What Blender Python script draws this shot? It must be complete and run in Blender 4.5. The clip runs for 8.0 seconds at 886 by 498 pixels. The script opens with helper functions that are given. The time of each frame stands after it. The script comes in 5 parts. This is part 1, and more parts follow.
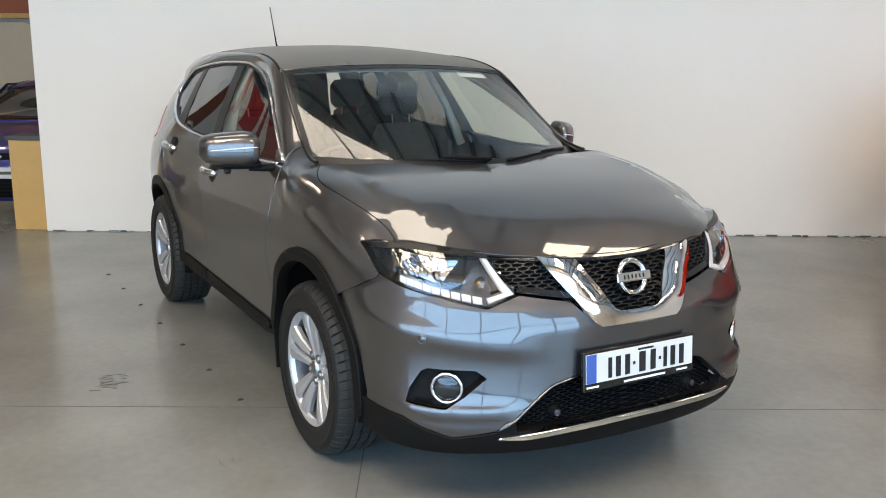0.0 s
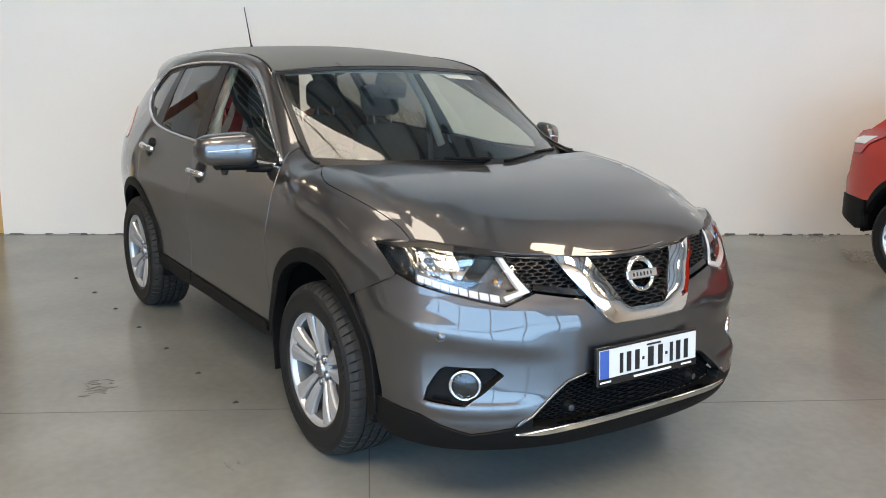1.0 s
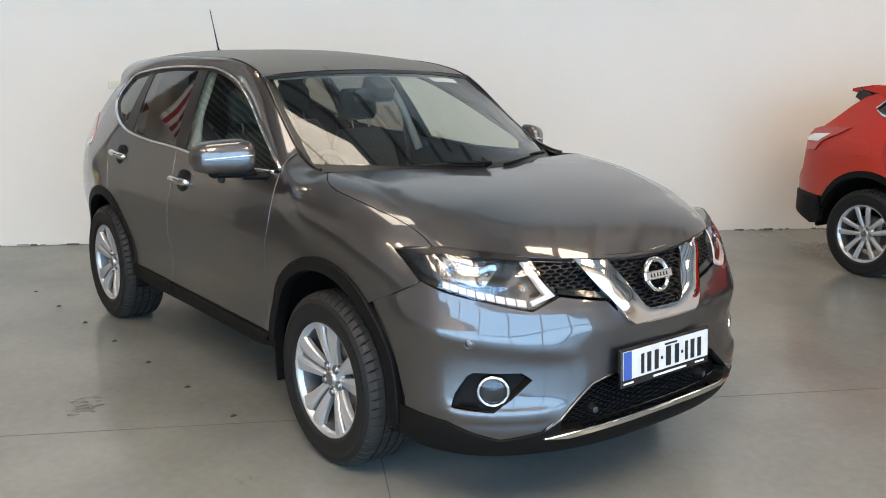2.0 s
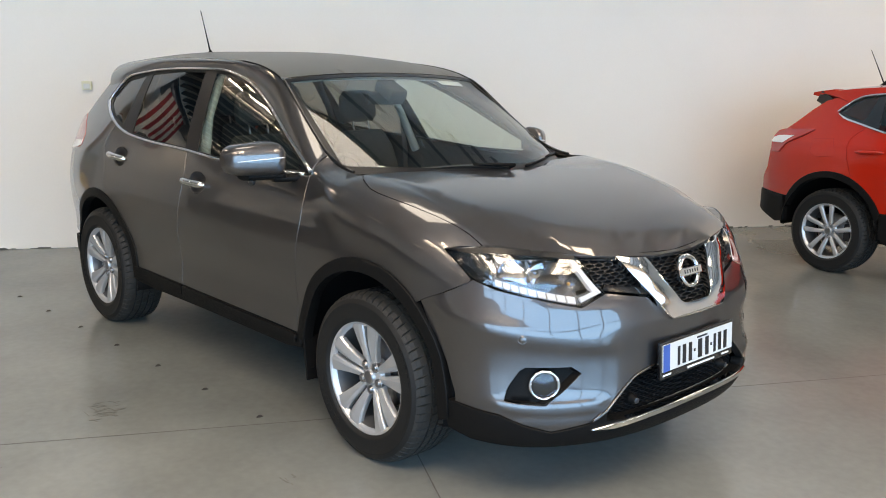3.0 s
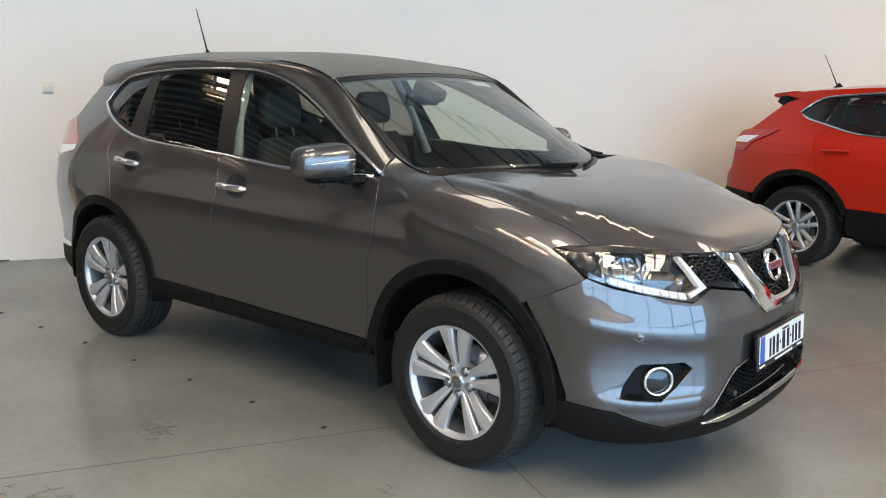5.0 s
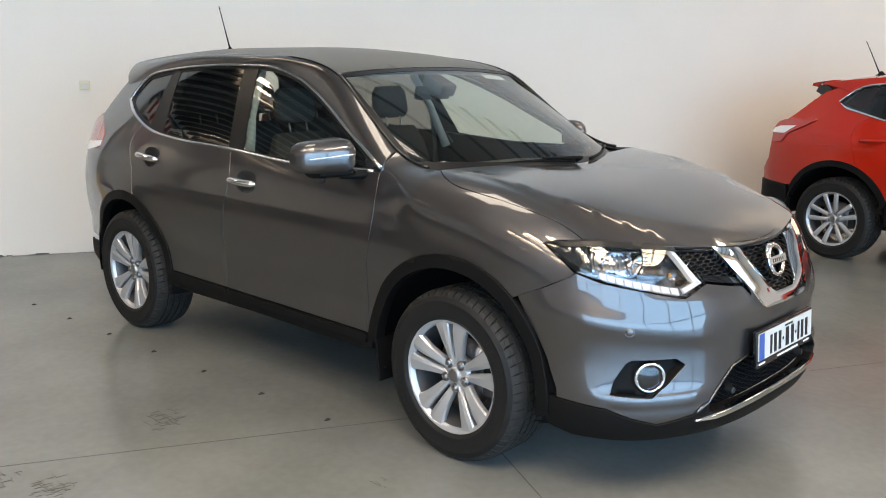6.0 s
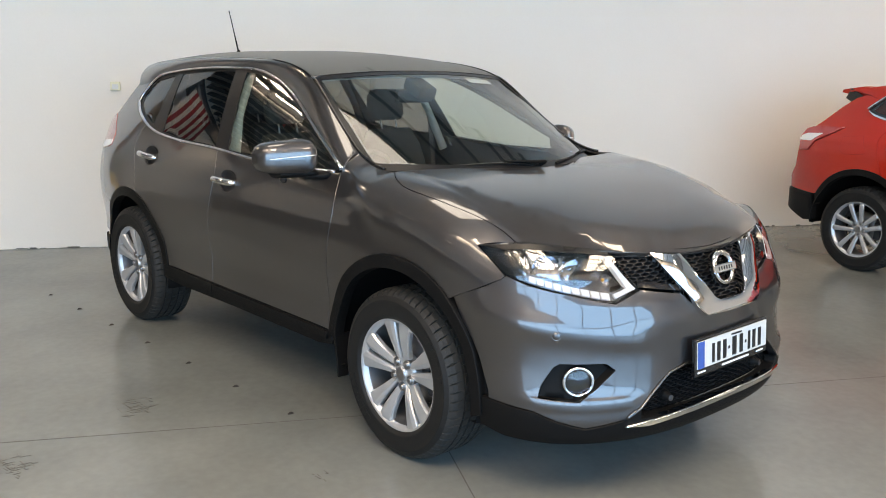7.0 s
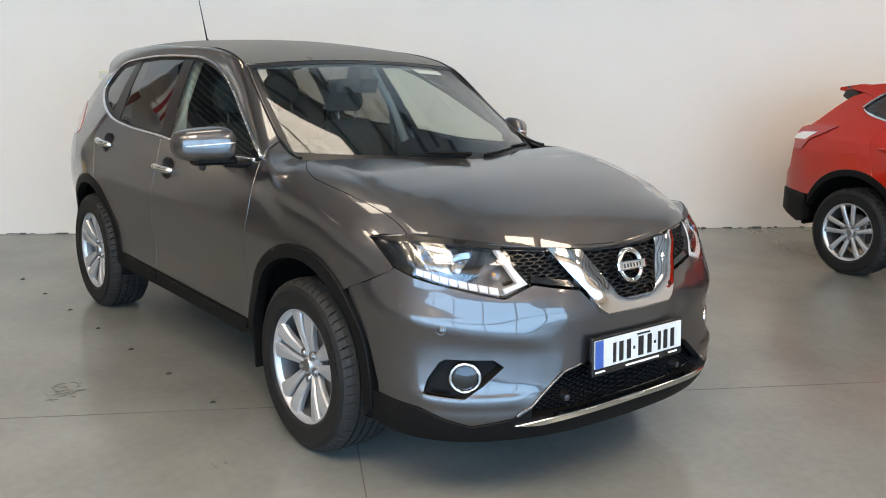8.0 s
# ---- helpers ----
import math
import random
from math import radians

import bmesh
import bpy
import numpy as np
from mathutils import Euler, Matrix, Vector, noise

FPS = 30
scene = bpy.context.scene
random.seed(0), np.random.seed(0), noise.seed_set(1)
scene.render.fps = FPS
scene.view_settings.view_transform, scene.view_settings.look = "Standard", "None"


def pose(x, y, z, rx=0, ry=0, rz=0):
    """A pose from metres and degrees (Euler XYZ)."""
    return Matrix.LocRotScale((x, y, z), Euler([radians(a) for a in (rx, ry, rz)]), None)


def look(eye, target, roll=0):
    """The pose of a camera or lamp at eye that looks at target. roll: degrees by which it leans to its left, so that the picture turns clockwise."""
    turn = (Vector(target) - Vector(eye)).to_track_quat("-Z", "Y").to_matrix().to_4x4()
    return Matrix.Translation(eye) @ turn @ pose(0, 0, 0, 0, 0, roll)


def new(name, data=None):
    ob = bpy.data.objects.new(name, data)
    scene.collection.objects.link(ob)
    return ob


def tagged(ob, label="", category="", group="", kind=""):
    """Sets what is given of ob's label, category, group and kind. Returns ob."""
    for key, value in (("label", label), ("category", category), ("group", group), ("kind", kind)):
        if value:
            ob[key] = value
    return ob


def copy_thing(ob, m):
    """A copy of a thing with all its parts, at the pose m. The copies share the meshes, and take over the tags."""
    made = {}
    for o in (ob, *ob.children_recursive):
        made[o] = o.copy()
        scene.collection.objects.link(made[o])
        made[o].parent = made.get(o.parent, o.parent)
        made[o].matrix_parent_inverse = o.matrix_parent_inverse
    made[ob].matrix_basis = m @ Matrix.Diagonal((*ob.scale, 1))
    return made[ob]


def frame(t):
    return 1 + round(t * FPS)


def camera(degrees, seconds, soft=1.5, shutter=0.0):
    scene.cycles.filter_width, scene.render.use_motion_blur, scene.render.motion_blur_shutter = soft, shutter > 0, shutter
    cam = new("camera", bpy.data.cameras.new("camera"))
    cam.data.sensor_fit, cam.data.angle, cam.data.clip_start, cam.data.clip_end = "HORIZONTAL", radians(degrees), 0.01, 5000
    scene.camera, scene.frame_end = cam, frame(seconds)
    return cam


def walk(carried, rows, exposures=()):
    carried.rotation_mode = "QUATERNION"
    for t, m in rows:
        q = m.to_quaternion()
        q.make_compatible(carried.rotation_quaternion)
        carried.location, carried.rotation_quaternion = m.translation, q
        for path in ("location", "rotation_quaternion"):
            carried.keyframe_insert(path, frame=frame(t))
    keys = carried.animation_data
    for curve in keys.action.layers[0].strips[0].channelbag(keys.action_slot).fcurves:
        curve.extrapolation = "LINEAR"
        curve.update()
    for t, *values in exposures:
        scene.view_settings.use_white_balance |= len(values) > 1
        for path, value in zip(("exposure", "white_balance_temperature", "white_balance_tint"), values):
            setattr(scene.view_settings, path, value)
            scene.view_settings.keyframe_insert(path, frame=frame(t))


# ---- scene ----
cam = camera(52.8, 8.0, soft=.95)
PATH = [
    (0, (3.385, -2.184, 1.654), (1.683, -1.220, 1.232), 0.60),
    (0.5, (3.361, -2.239, 1.658), (1.662, -1.272, 1.235), 1.00),
    (1, (3.272, -2.444, 1.652), (1.643, -1.362, 1.235), 1.00),
    (1.5, (3.173, -2.593, 1.662), (1.600, -1.431, 1.245), 0.70),
    (2.8, (2.856, -3.010, 1.665), (1.402, -1.700, 1.255), 1.00),
    (3, (2.828, -3.117, 1.674), (1.398, -1.780, 1.263), 1.10),
    (3.5, (2.707, -3.295, 1.666), (1.325, -1.909, 1.256), 1.40),
    (4, (2.498, -3.440, 1.660), (1.151, -2.019, 1.252), 1.20),
    (4.2, (2.415, -3.481, 1.640), (1.082, -2.043, 1.243), 1.20),
    (4.75, (2.225, -3.627, 1.635), (0.960, -2.128, 1.240), 1.18),
    (5.3, (2.191, -3.663, 1.641), (0.953, -2.144, 1.241), 1.10),
    (5.5, (2.226, -3.646, 1.662), (0.995, -2.123, 1.251), 0.80),
    (6, (2.386, -3.491, 1.648), (1.044, -2.067, 1.233), 0.50),
    (6.5, (2.569, -3.348, 1.636), (1.147, -2.004, 1.223), 0.30),
    (7, (2.796, -3.155, 1.655), (1.336, -1.851, 1.246), 0.80),
    (7.5, (2.959, -2.870, 1.645), (1.436, -1.640, 1.233), 1.10),
    (8, (3.125, -2.667, 1.634), (1.596, -1.447, 1.215), 1.40),
]
EXPOSURE, KELVIN, TINT = 0.14, 13200, 18
walk(cam, [(t, look(eye, target, roll)) for t, eye, target, roll in PATH], exposures=((0, EXPOSURE, KELVIN, TINT), (8, EXPOSURE, KELVIN, TINT)))

# ---- light: a hall lit through roof lights and a glazed front, sky outside
world = bpy.data.worlds.new("sky")
world.use_nodes = True
scene.world = world
sky = world.node_tree.nodes.new("ShaderNodeTexSky")
sky.sky_type = "NISHITA"
sky.sun_disc = False
sky.sun_elevation, sky.sun_rotation = radians(48), radians(200)
world.node_tree.nodes["Background"].inputs["Strength"].default_value = 0.12
world.node_tree.links.new(sky.outputs[0], world.node_tree.nodes["Background"].inputs["Color"])
# the hall's own axes: X away from the long white wall, Y along it
ROOM = Matrix.Rotation(radians(-28.6), 4, "Z")


def area_lamp(name, m, w, h, watts, colour):
    data = bpy.data.lights.new(name, "AREA")
    data.shape, data.size, data.size_y, data.energy, data.color = "RECTANGLE", w, h, watts, colour
    ob = new(name, data)
    ob.matrix_world = m
    return ob


# roof lights: middle and width along the wall, from and to across the hall
# spans starting at 1.0 or more are unseen, added as fill light
SKYLIGHTS = [(-11.8, .70, (-8.8, -6.2), (-4.4, -2.4), (-.2, 1.4), (3.4, 5.6)), (-6.9, 1.05, (-6.4, -4.9), (1.0, 5.0)), (-4.9, 1.2, (1.8, 6.0)), (-1.75, 2.2, (-1.8, -.42), (2.6, 5.9)), (3.2, 1.9, (-2.4, -1.6), (2.6, 5.9)), (7.6, 1.2, (-3.6, -.4), (2.6, 5.9))]
ROOF_Z = 5.6
for uu, ww, *spans in SKYLIGHTS:
    for na, nb in spans:
        # watts and tint set strip by strip to balance brightness
        area_lamp("skylight_light", ROOM @ pose((na + nb) / 2, uu, ROOF_Z + .30), nb - na, ww, (66 if uu < -10 or (uu < -6 and nb < 0) else 18 if nb < 0 and uu < 3 else 28 if uu < 5 and nb < 0 else 48 if nb < 0 else 56) * (nb - na) * ww, (.74, .90, 1.13) if -3 < uu < 0 and nb < 0 else (.86, .93, 1.05))
# daylight in the glazed front, behind the camera
area_lamp("front_window_light", ROOM @ pose(7.02, -.4, 1.88, 0, 90, 0), 3.6, 17.0, 1500, (.13, .43, 1.0))



# ---- materials
def material(name, base, rough=.5, metal=0.0, spec=.5, coat=0.0, grain=0.0, scale=40.0, bump=0.0, stain=0.0, stain_scale=1.5, trans=0.0, emit=None, strength=0.0):
    """A surface whose colour varies at two scales: fine grain and broad stains, with a fine relief."""
    m = bpy.data.materials.new(name)
    m.use_nodes = True
    nt = m.node_tree
    p = nt.nodes["Principled BSDF"]
    p.inputs["Base Color"].default_value = (*base, 1)
    p.inputs["Roughness"].default_value = rough
    p.inputs["Metallic"].default_value = metal
    p.inputs["Specular IOR Level"].default_value = spec
    p.inputs["Coat Weight"].default_value = coat
    p.inputs["Coat Roughness"].default_value = .02
    p.inputs["Transmission Weight"].default_value = trans
    if emit:
        p.inputs["Emission Color"].default_value = (*emit, 1)
        p.inputs["Emission Strength"].default_value = strength
    if grain or stain or bump:
        co = nt.nodes.new("ShaderNodeTexCoord")
        n1 = nt.nodes.new("ShaderNodeTexNoise")
        n1.inputs["Scale"].default_value, n1.inputs["Detail"].default_value = scale, 4
        n2 = nt.nodes.new("ShaderNodeTexNoise")
        n2.inputs["Scale"].default_value, n2.inputs["Detail"].default_value = stain_scale, 5
        nt.links.new(co.outputs["Object"], n1.inputs["Vector"])
        nt.links.new(co.outputs["Object"], n2.inputs["Vector"])
        add = nt.nodes.new("ShaderNodeMath")
        add.operation = "MULTIPLY_ADD"
        add.inputs[1].default_value, add.inputs[2].default_value = 2 * grain, 1 - grain - stain
        nt.links.new(n1.outputs["Fac"], add.inputs[0])
        add2 = nt.nodes.new("ShaderNodeMath")
        add2.operation = "MULTIPLY_ADD"
        add2.inputs[1].default_value = 2 * stain
        nt.links.new(n2.outputs["Fac"], add2.inputs[0])
        nt.links.new(add.outputs[0], add2.inputs[2])
        mix = nt.nodes.new("ShaderNodeVectorMath")
        mix.operation = "SCALE"
        mix.inputs[0].default_value = base
        nt.links.new(add2.outputs[0], mix.inputs["Scale"])
        nt.links.new(mix.outputs[0], p.inputs["Base Color"])
        if bump:
            b = nt.nodes.new("ShaderNodeBump")
            b.inputs["Strength"].default_value, b.inputs["Distance"].default_value = bump, .002
            nt.links.new(n1.outputs["Fac"], b.inputs["Height"])
            nt.links.new(b.outputs[0], p.inputs["Normal"])
    return m


def clear_glass(name, tint):
    m = bpy.data.materials.new(name)
    m.use_nodes = True
    nt = m.node_tree
    nt.nodes.remove(nt.nodes["Principled BSDF"])
    t, g, f, x, p, a = (nt.nodes.new("ShaderNode" + k) for k in ("BsdfTransparent", "BsdfGlossy", "LayerWeight", "MixShader", "Math", "Math"))
    t.inputs["Color"].default_value = (*tint, 1)
    g.inputs["Roughness"].default_value = 0.0
    f.inputs["Blend"].default_value = .5
    p.operation, a.operation = "POWER", "MULTIPLY_ADD"
    p.inputs[1].default_value, a.inputs[1].default_value, a.inputs[2].default_value = 3.6, .85, .085
    nt.links.new(f.outputs["Facing"], p.inputs[0])
    nt.links.new(p.outputs[0], a.inputs[0])
    nt.links.new(a.outputs[0], x.inputs[0])
    nt.links.new(t.outputs[0], x.inputs[1])
    nt.links.new(g.outputs[0], x.inputs[2])
    nt.links.new(x.outputs[0], nt.nodes["Material Output"].inputs["Surface"])
    return m


def car_paint(name, base, flake, metal, rough):
    """Metallic base coat with fine flakes under a clear lacquer."""
    m = material(name, base, rough, metal, .5, 1.0)
    nt = m.node_tree
    p = nt.nodes["Principled BSDF"]
    co, v = nt.nodes.new("ShaderNodeTexCoord"), nt.nodes.new("ShaderNodeTexVoronoi")
    v.inputs["Scale"].default_value = 900
    nt.links.new(co.outputs["Object"], v.inputs["Vector"])
    sep = nt.nodes.new("ShaderNodeSeparateColor")
    nt.links.new(v.outputs["Color"], sep.inputs[0])
    a = nt.nodes.new("ShaderNodeMath")
    a.operation = "MULTIPLY_ADD"
    a.inputs[1].default_value, a.inputs[2].default_value = flake, 1 - flake / 2
    nt.links.new(sep.outputs[0], a.inputs[0])
    s = nt.nodes.new("ShaderNodeVectorMath")
    s.operation = "SCALE"
    s.inputs[0].default_value = base
    nt.links.new(a.outputs[0], s.inputs["Scale"])
    nt.links.new(s.outputs[0], p.inputs["Base Color"])
    p.inputs["Coat IOR"].default_value = 1.8
    return m


PAINT = car_paint("gunmetal_paint", (.092, .087, .090), .30, .92, .40)
# dusty, dull roof coat; base also lightened to make up for missing top light
ROOFPAINT = car_paint("dusty_lifted_gunmetal_paint", (.185, .174, .160), .30, .75, .50)
ROOFPAINT.node_tree.nodes["Principled BSDF"].inputs["Coat Weight"].default_value = .22
ROOFPAINT.node_tree.nodes["Principled BSDF"].inputs["Coat Roughness"].default_value = .18
LAMPGREY = material("lamp_interior", (.20, .205, .215), .22, .8)
RED = car_paint("red_paint", (.52, .019, .008), .06, .0, .45)
RED.node_tree.nodes["Principled BSDF"].inputs["Coat IOR"].default_value = 1.45
RED.node_tree.nodes["Principled BSDF"].inputs["Specular IOR Level"].default_value = .05
BLUE = car_paint("blue_paint", (.012, .018, .16), .2, .4, .35)
CLAD = material("black_cladding", (0.0061, 0.0058, 0.0058), .52, spec=.11, grain=.25, scale=900, bump=.25)
MESHGLOSS = material("mesh_black", (.010, .010, .011), .38, spec=.35)
GLOSSBLACK = material("gloss_black", (.008, .008, .009), .12, coat=.6)
PILLARBLACK = material("satin_black_film", (.009, .009, .0095), .34, spec=.28)
RUBBER = material("tyre_rubber", (0.0092, 0.009, 0.009), .58, spec=.30, grain=.2, scale=120, bump=.15, stain=.25, stain_scale=9)
# tread rubber: lighter than the sidewall for dust and for front light caught there
TREAD = material("lifted_tread_rubber", (0.0204, 0.02, 0.0191), .66, spec=.32, grain=.25, scale=90, bump=.15, stain=.2, stain_scale=7)
CHROME = material("chrome", (.74, .74, .75), .07, 1.0)
ALLOY = material("alloy_silver", (.50, .505, .515), .34, .6, coat=.6, grain=.03, scale=300)
BARREL = material("wheel_barrel", (.16, .162, .168), .45, .7, grain=.1, scale=60)
STEEL = material("brushed_steel", (.35, .35, .36), .35, 1.0, grain=.1, scale=200)
DARKMETAL = material("dark_metal", (.06, .06, .065), .45, .6)
MESHBLACK = material("grille_black", (.005, .005, .0055), .8, spec=.15)
SCREEN = clear_glass("windscreen_glass", (.88, .94, .89))
FRONTGLASS = clear_glass("side_glass", (.78, .85, .78))
TINTGLASS = clear_glass("rear_glass", (.36, .35, .335))
LENS = clear_glass("lamp_lens", (.95, .96, .97))
FRIT = material("ceramic_band", (.010, .010, .011), .34, spec=.30)
PLASTIC = material("dash_plastic", (.025, .025, .027), .6, grain=.2, scale=500, bump=.2)
SEAT = material("seat_cloth", (.030, .030, .032), .9, grain=.3, scale=700, bump=.4)
TRIM = material("pale_trim", (.46, .45, .41), .7, grain=.05, scale=300)
DRL = material("daylight_led", (.48, .50, .53), .35, grain=.3, scale=140, emit=(.92, .96, 1.0), strength=.19)
REFLECTOR = material("lamp_reflector", (.56, .57, .59), .10, 1.0)
AMBER = material("amber_lens", (.75, .28, .04), .15, coat=.6)
REDLENS = material("red_lens", (.46, .018, .014), .10, coat=1.0)
PINKLENS = material("pale_red_lens", (.50, .13, .115), .12, coat=1.0)
WHITELENS = material("clear_lens", (.78, .77, .76), .12, coat=1.0)
PLATEWHITE = material("plate_white", (.64, .64, .62), .4)
PLATEBLUE = material("plate_blue", (.015, .10, .36), .4)
INK = material("black_ink", (.012, .012, .013), .4)
PAPER = material("paper", (.80, .80, .80), .7)



from mathutils.geometry import delaunay_2d_cdt

# ---- mesh tools
def part(name, bm, mat, parent=None, label=""):
    """Links a bmesh as one mesh object, under a thing or a part."""
    me = bpy.data.meshes.new(name)
    bm.to_mesh(me)
    bm.free()
    me.materials.append(mat)
    ob = new(name, me)
    ob.parent = parent
    if label:
        ob["label"] = label
    return ob


def again(name, ob, parent, m=None):
    """Another object on the same mesh."""
    o = new(name, ob.data)
    o.parent = parent
    if m is not None:
        o.matrix_basis = m
    return o


def empty(name, m=None):
    ob = new(name)
    ob.empty_display_size = .1
    if m is not None:
        ob.matrix_world = m
    return ob


def box(w, d, h, at=(0, 0, 0), bevel=0.0, bm=None, m=None):
    """A box with rounded edges round its middle, added to bm."""
    bm = bm or bmesh.new()
    t = Matrix.Translation(at) @ (m or Matrix()) @ Matrix.Diagonal((w, d, h, 1))
    vs = bmesh.ops.create_cube(bm, size=1, matrix=t)["verts"]
    if bevel:
        es = list({e for v in vs for e in v.link_edges})
        bmesh.ops.bevel(bm, geom=es, offset=bevel, segments=2, profile=.6, affect="EDGES", clamp_overlap=True)
    return bm


def smooth_bm(bm):
    for f in bm.faces:
        f.smooth = True
    return bm


def rings(loops, closed=True, caps=False, bm=None):
    """Skins a row of point loops."""
    bm = bm or bmesh.new()
    vs = [[bm.verts.new(p) for p in lp] for lp in loops]
    n = len(vs[0])
    for a, b in zip(vs, vs[1:]):
        for i in range(n if closed else n - 1):
            j = (i + 1) % n
            bm.faces.new((a[i], a[j], b[j], b[i])).smooth = True
    if caps:
        bm.faces.new(vs[0][::-1])
        bm.faces.new(vs[-1])
    return bm


def lathe(profile, n=48, axis="y", bm=None):
    """Turns (radius, along) pairs about an axis."""
    loops = []
    for r, a in profile:
        lp = []
        for k in range(n):
            c, s = r * math.cos(2 * math.pi * k / n), r * math.sin(2 * math.pi * k / n)
            lp.append({"y": (c, a, s), "z": (c, s, a), "x": (a, c, s)}[axis])
        loops.append(lp)
    return rings(loops, bm=bm)


def tube(points, radius, n=8, bm=None, flat=1.0, caps=True):
    """Sweeps a round or flattened section along points; radius may be a list."""
    pts = [Vector(p) for p in points]
    rad = radius if isinstance(radius, (list, tuple)) else [radius] * len(pts)
    loops, up = [], Vector((0, 0, 1))
    for i, p in enumerate(pts):
        d = (pts[min(i + 1, len(pts) - 1)] - pts[max(i - 1, 0)]).normalized()
        a = d.cross(up)
        if a.length < 1e-4:
            a = d.cross(Vector((1, 0, 0)))
        a.normalize()
        b = a.cross(d)
        loops.append([p + rad[i] * (a * math.cos(2 * math.pi * k / n) + flat * b * math.sin(2 * math.pi * k / n)) for k in range(n)])
    return rings(loops, caps=caps, bm=bm)


def dense(outline, step):
    pts = []
    for (a, b), (c, d) in zip(outline, outline[1:] + outline[:1]):
        k = max(1, int(math.ceil(math.hypot(c - a, d - b) / step)))
        pts += [(a + (c - a) * i / k, b + (d - b) * i / k) for i in range(k)]
    return np.array(pts)


def curve(points, step=.03):
    """A smooth row through a few points (Catmull-Rom)."""
    p = [np.array(q, float) for q in points]
    p = [2 * p[0] - p[1]] + p + [2 * p[-1] - p[-2]]
    out = []
    for i in range(1, len(p) - 2):
        k = max(1, int(np.linalg.norm(p[i + 1] - p[i]) / step))
        for j in range(k):
            t = j / k
            out.append(tuple(.5 * (2 * p[i] + (p[i + 1] - p[i - 1]) * t + (2 * p[i - 1] - 5 * p[i] + 4 * p[i + 1] - p[i + 2]) * t * t
                                   + (3 * p[i] - p[i - 1] - 3 * p[i + 1] + p[i + 2]) * t ** 3)))
    out.append(tuple(p[-2]))
    return out


def inside(pts, poly):
    x, y = pts[:, 0], pts[:, 1]
    hit = np.zeros(len(pts), bool)
    for (a, b), (c, d) in zip(poly, np.roll(poly, -1, 0)):
        if b != d:
            hit ^= ((b > y) != (d > y)) & (x < (c - a) * (y - b) / (d - b) + a)
    return hit


def shrink(p, gap):
    """Moves a closed outline inwards."""
    area = np.sum(p[:, 0] * np.roll(p[:, 1], -1) - np.roll(p[:, 0], -1) * p[:, 1])
    e = np.roll(p, -1, 0) - np.roll(p, 1, 0)
    nrm = np.stack([-e[:, 1], e[:, 0]], -1) / (np.linalg.norm(e, axis=1)[:, None] + 1e-9)
    return p + nrm * gap * (1 if area > 0 else -1)


def normals_of(surf, uv, h=.004):
    du = surf(uv[:, 0] + h, uv[:, 1]) - surf(uv[:, 0] - h, uv[:, 1])
    dv = surf(uv[:, 0], uv[:, 1] + h) - surf(uv[:, 0], uv[:, 1] - h)
    n = np.cross(du, dv)
    return n / (np.linalg.norm(n, axis=1)[:, None] + 1e-12)


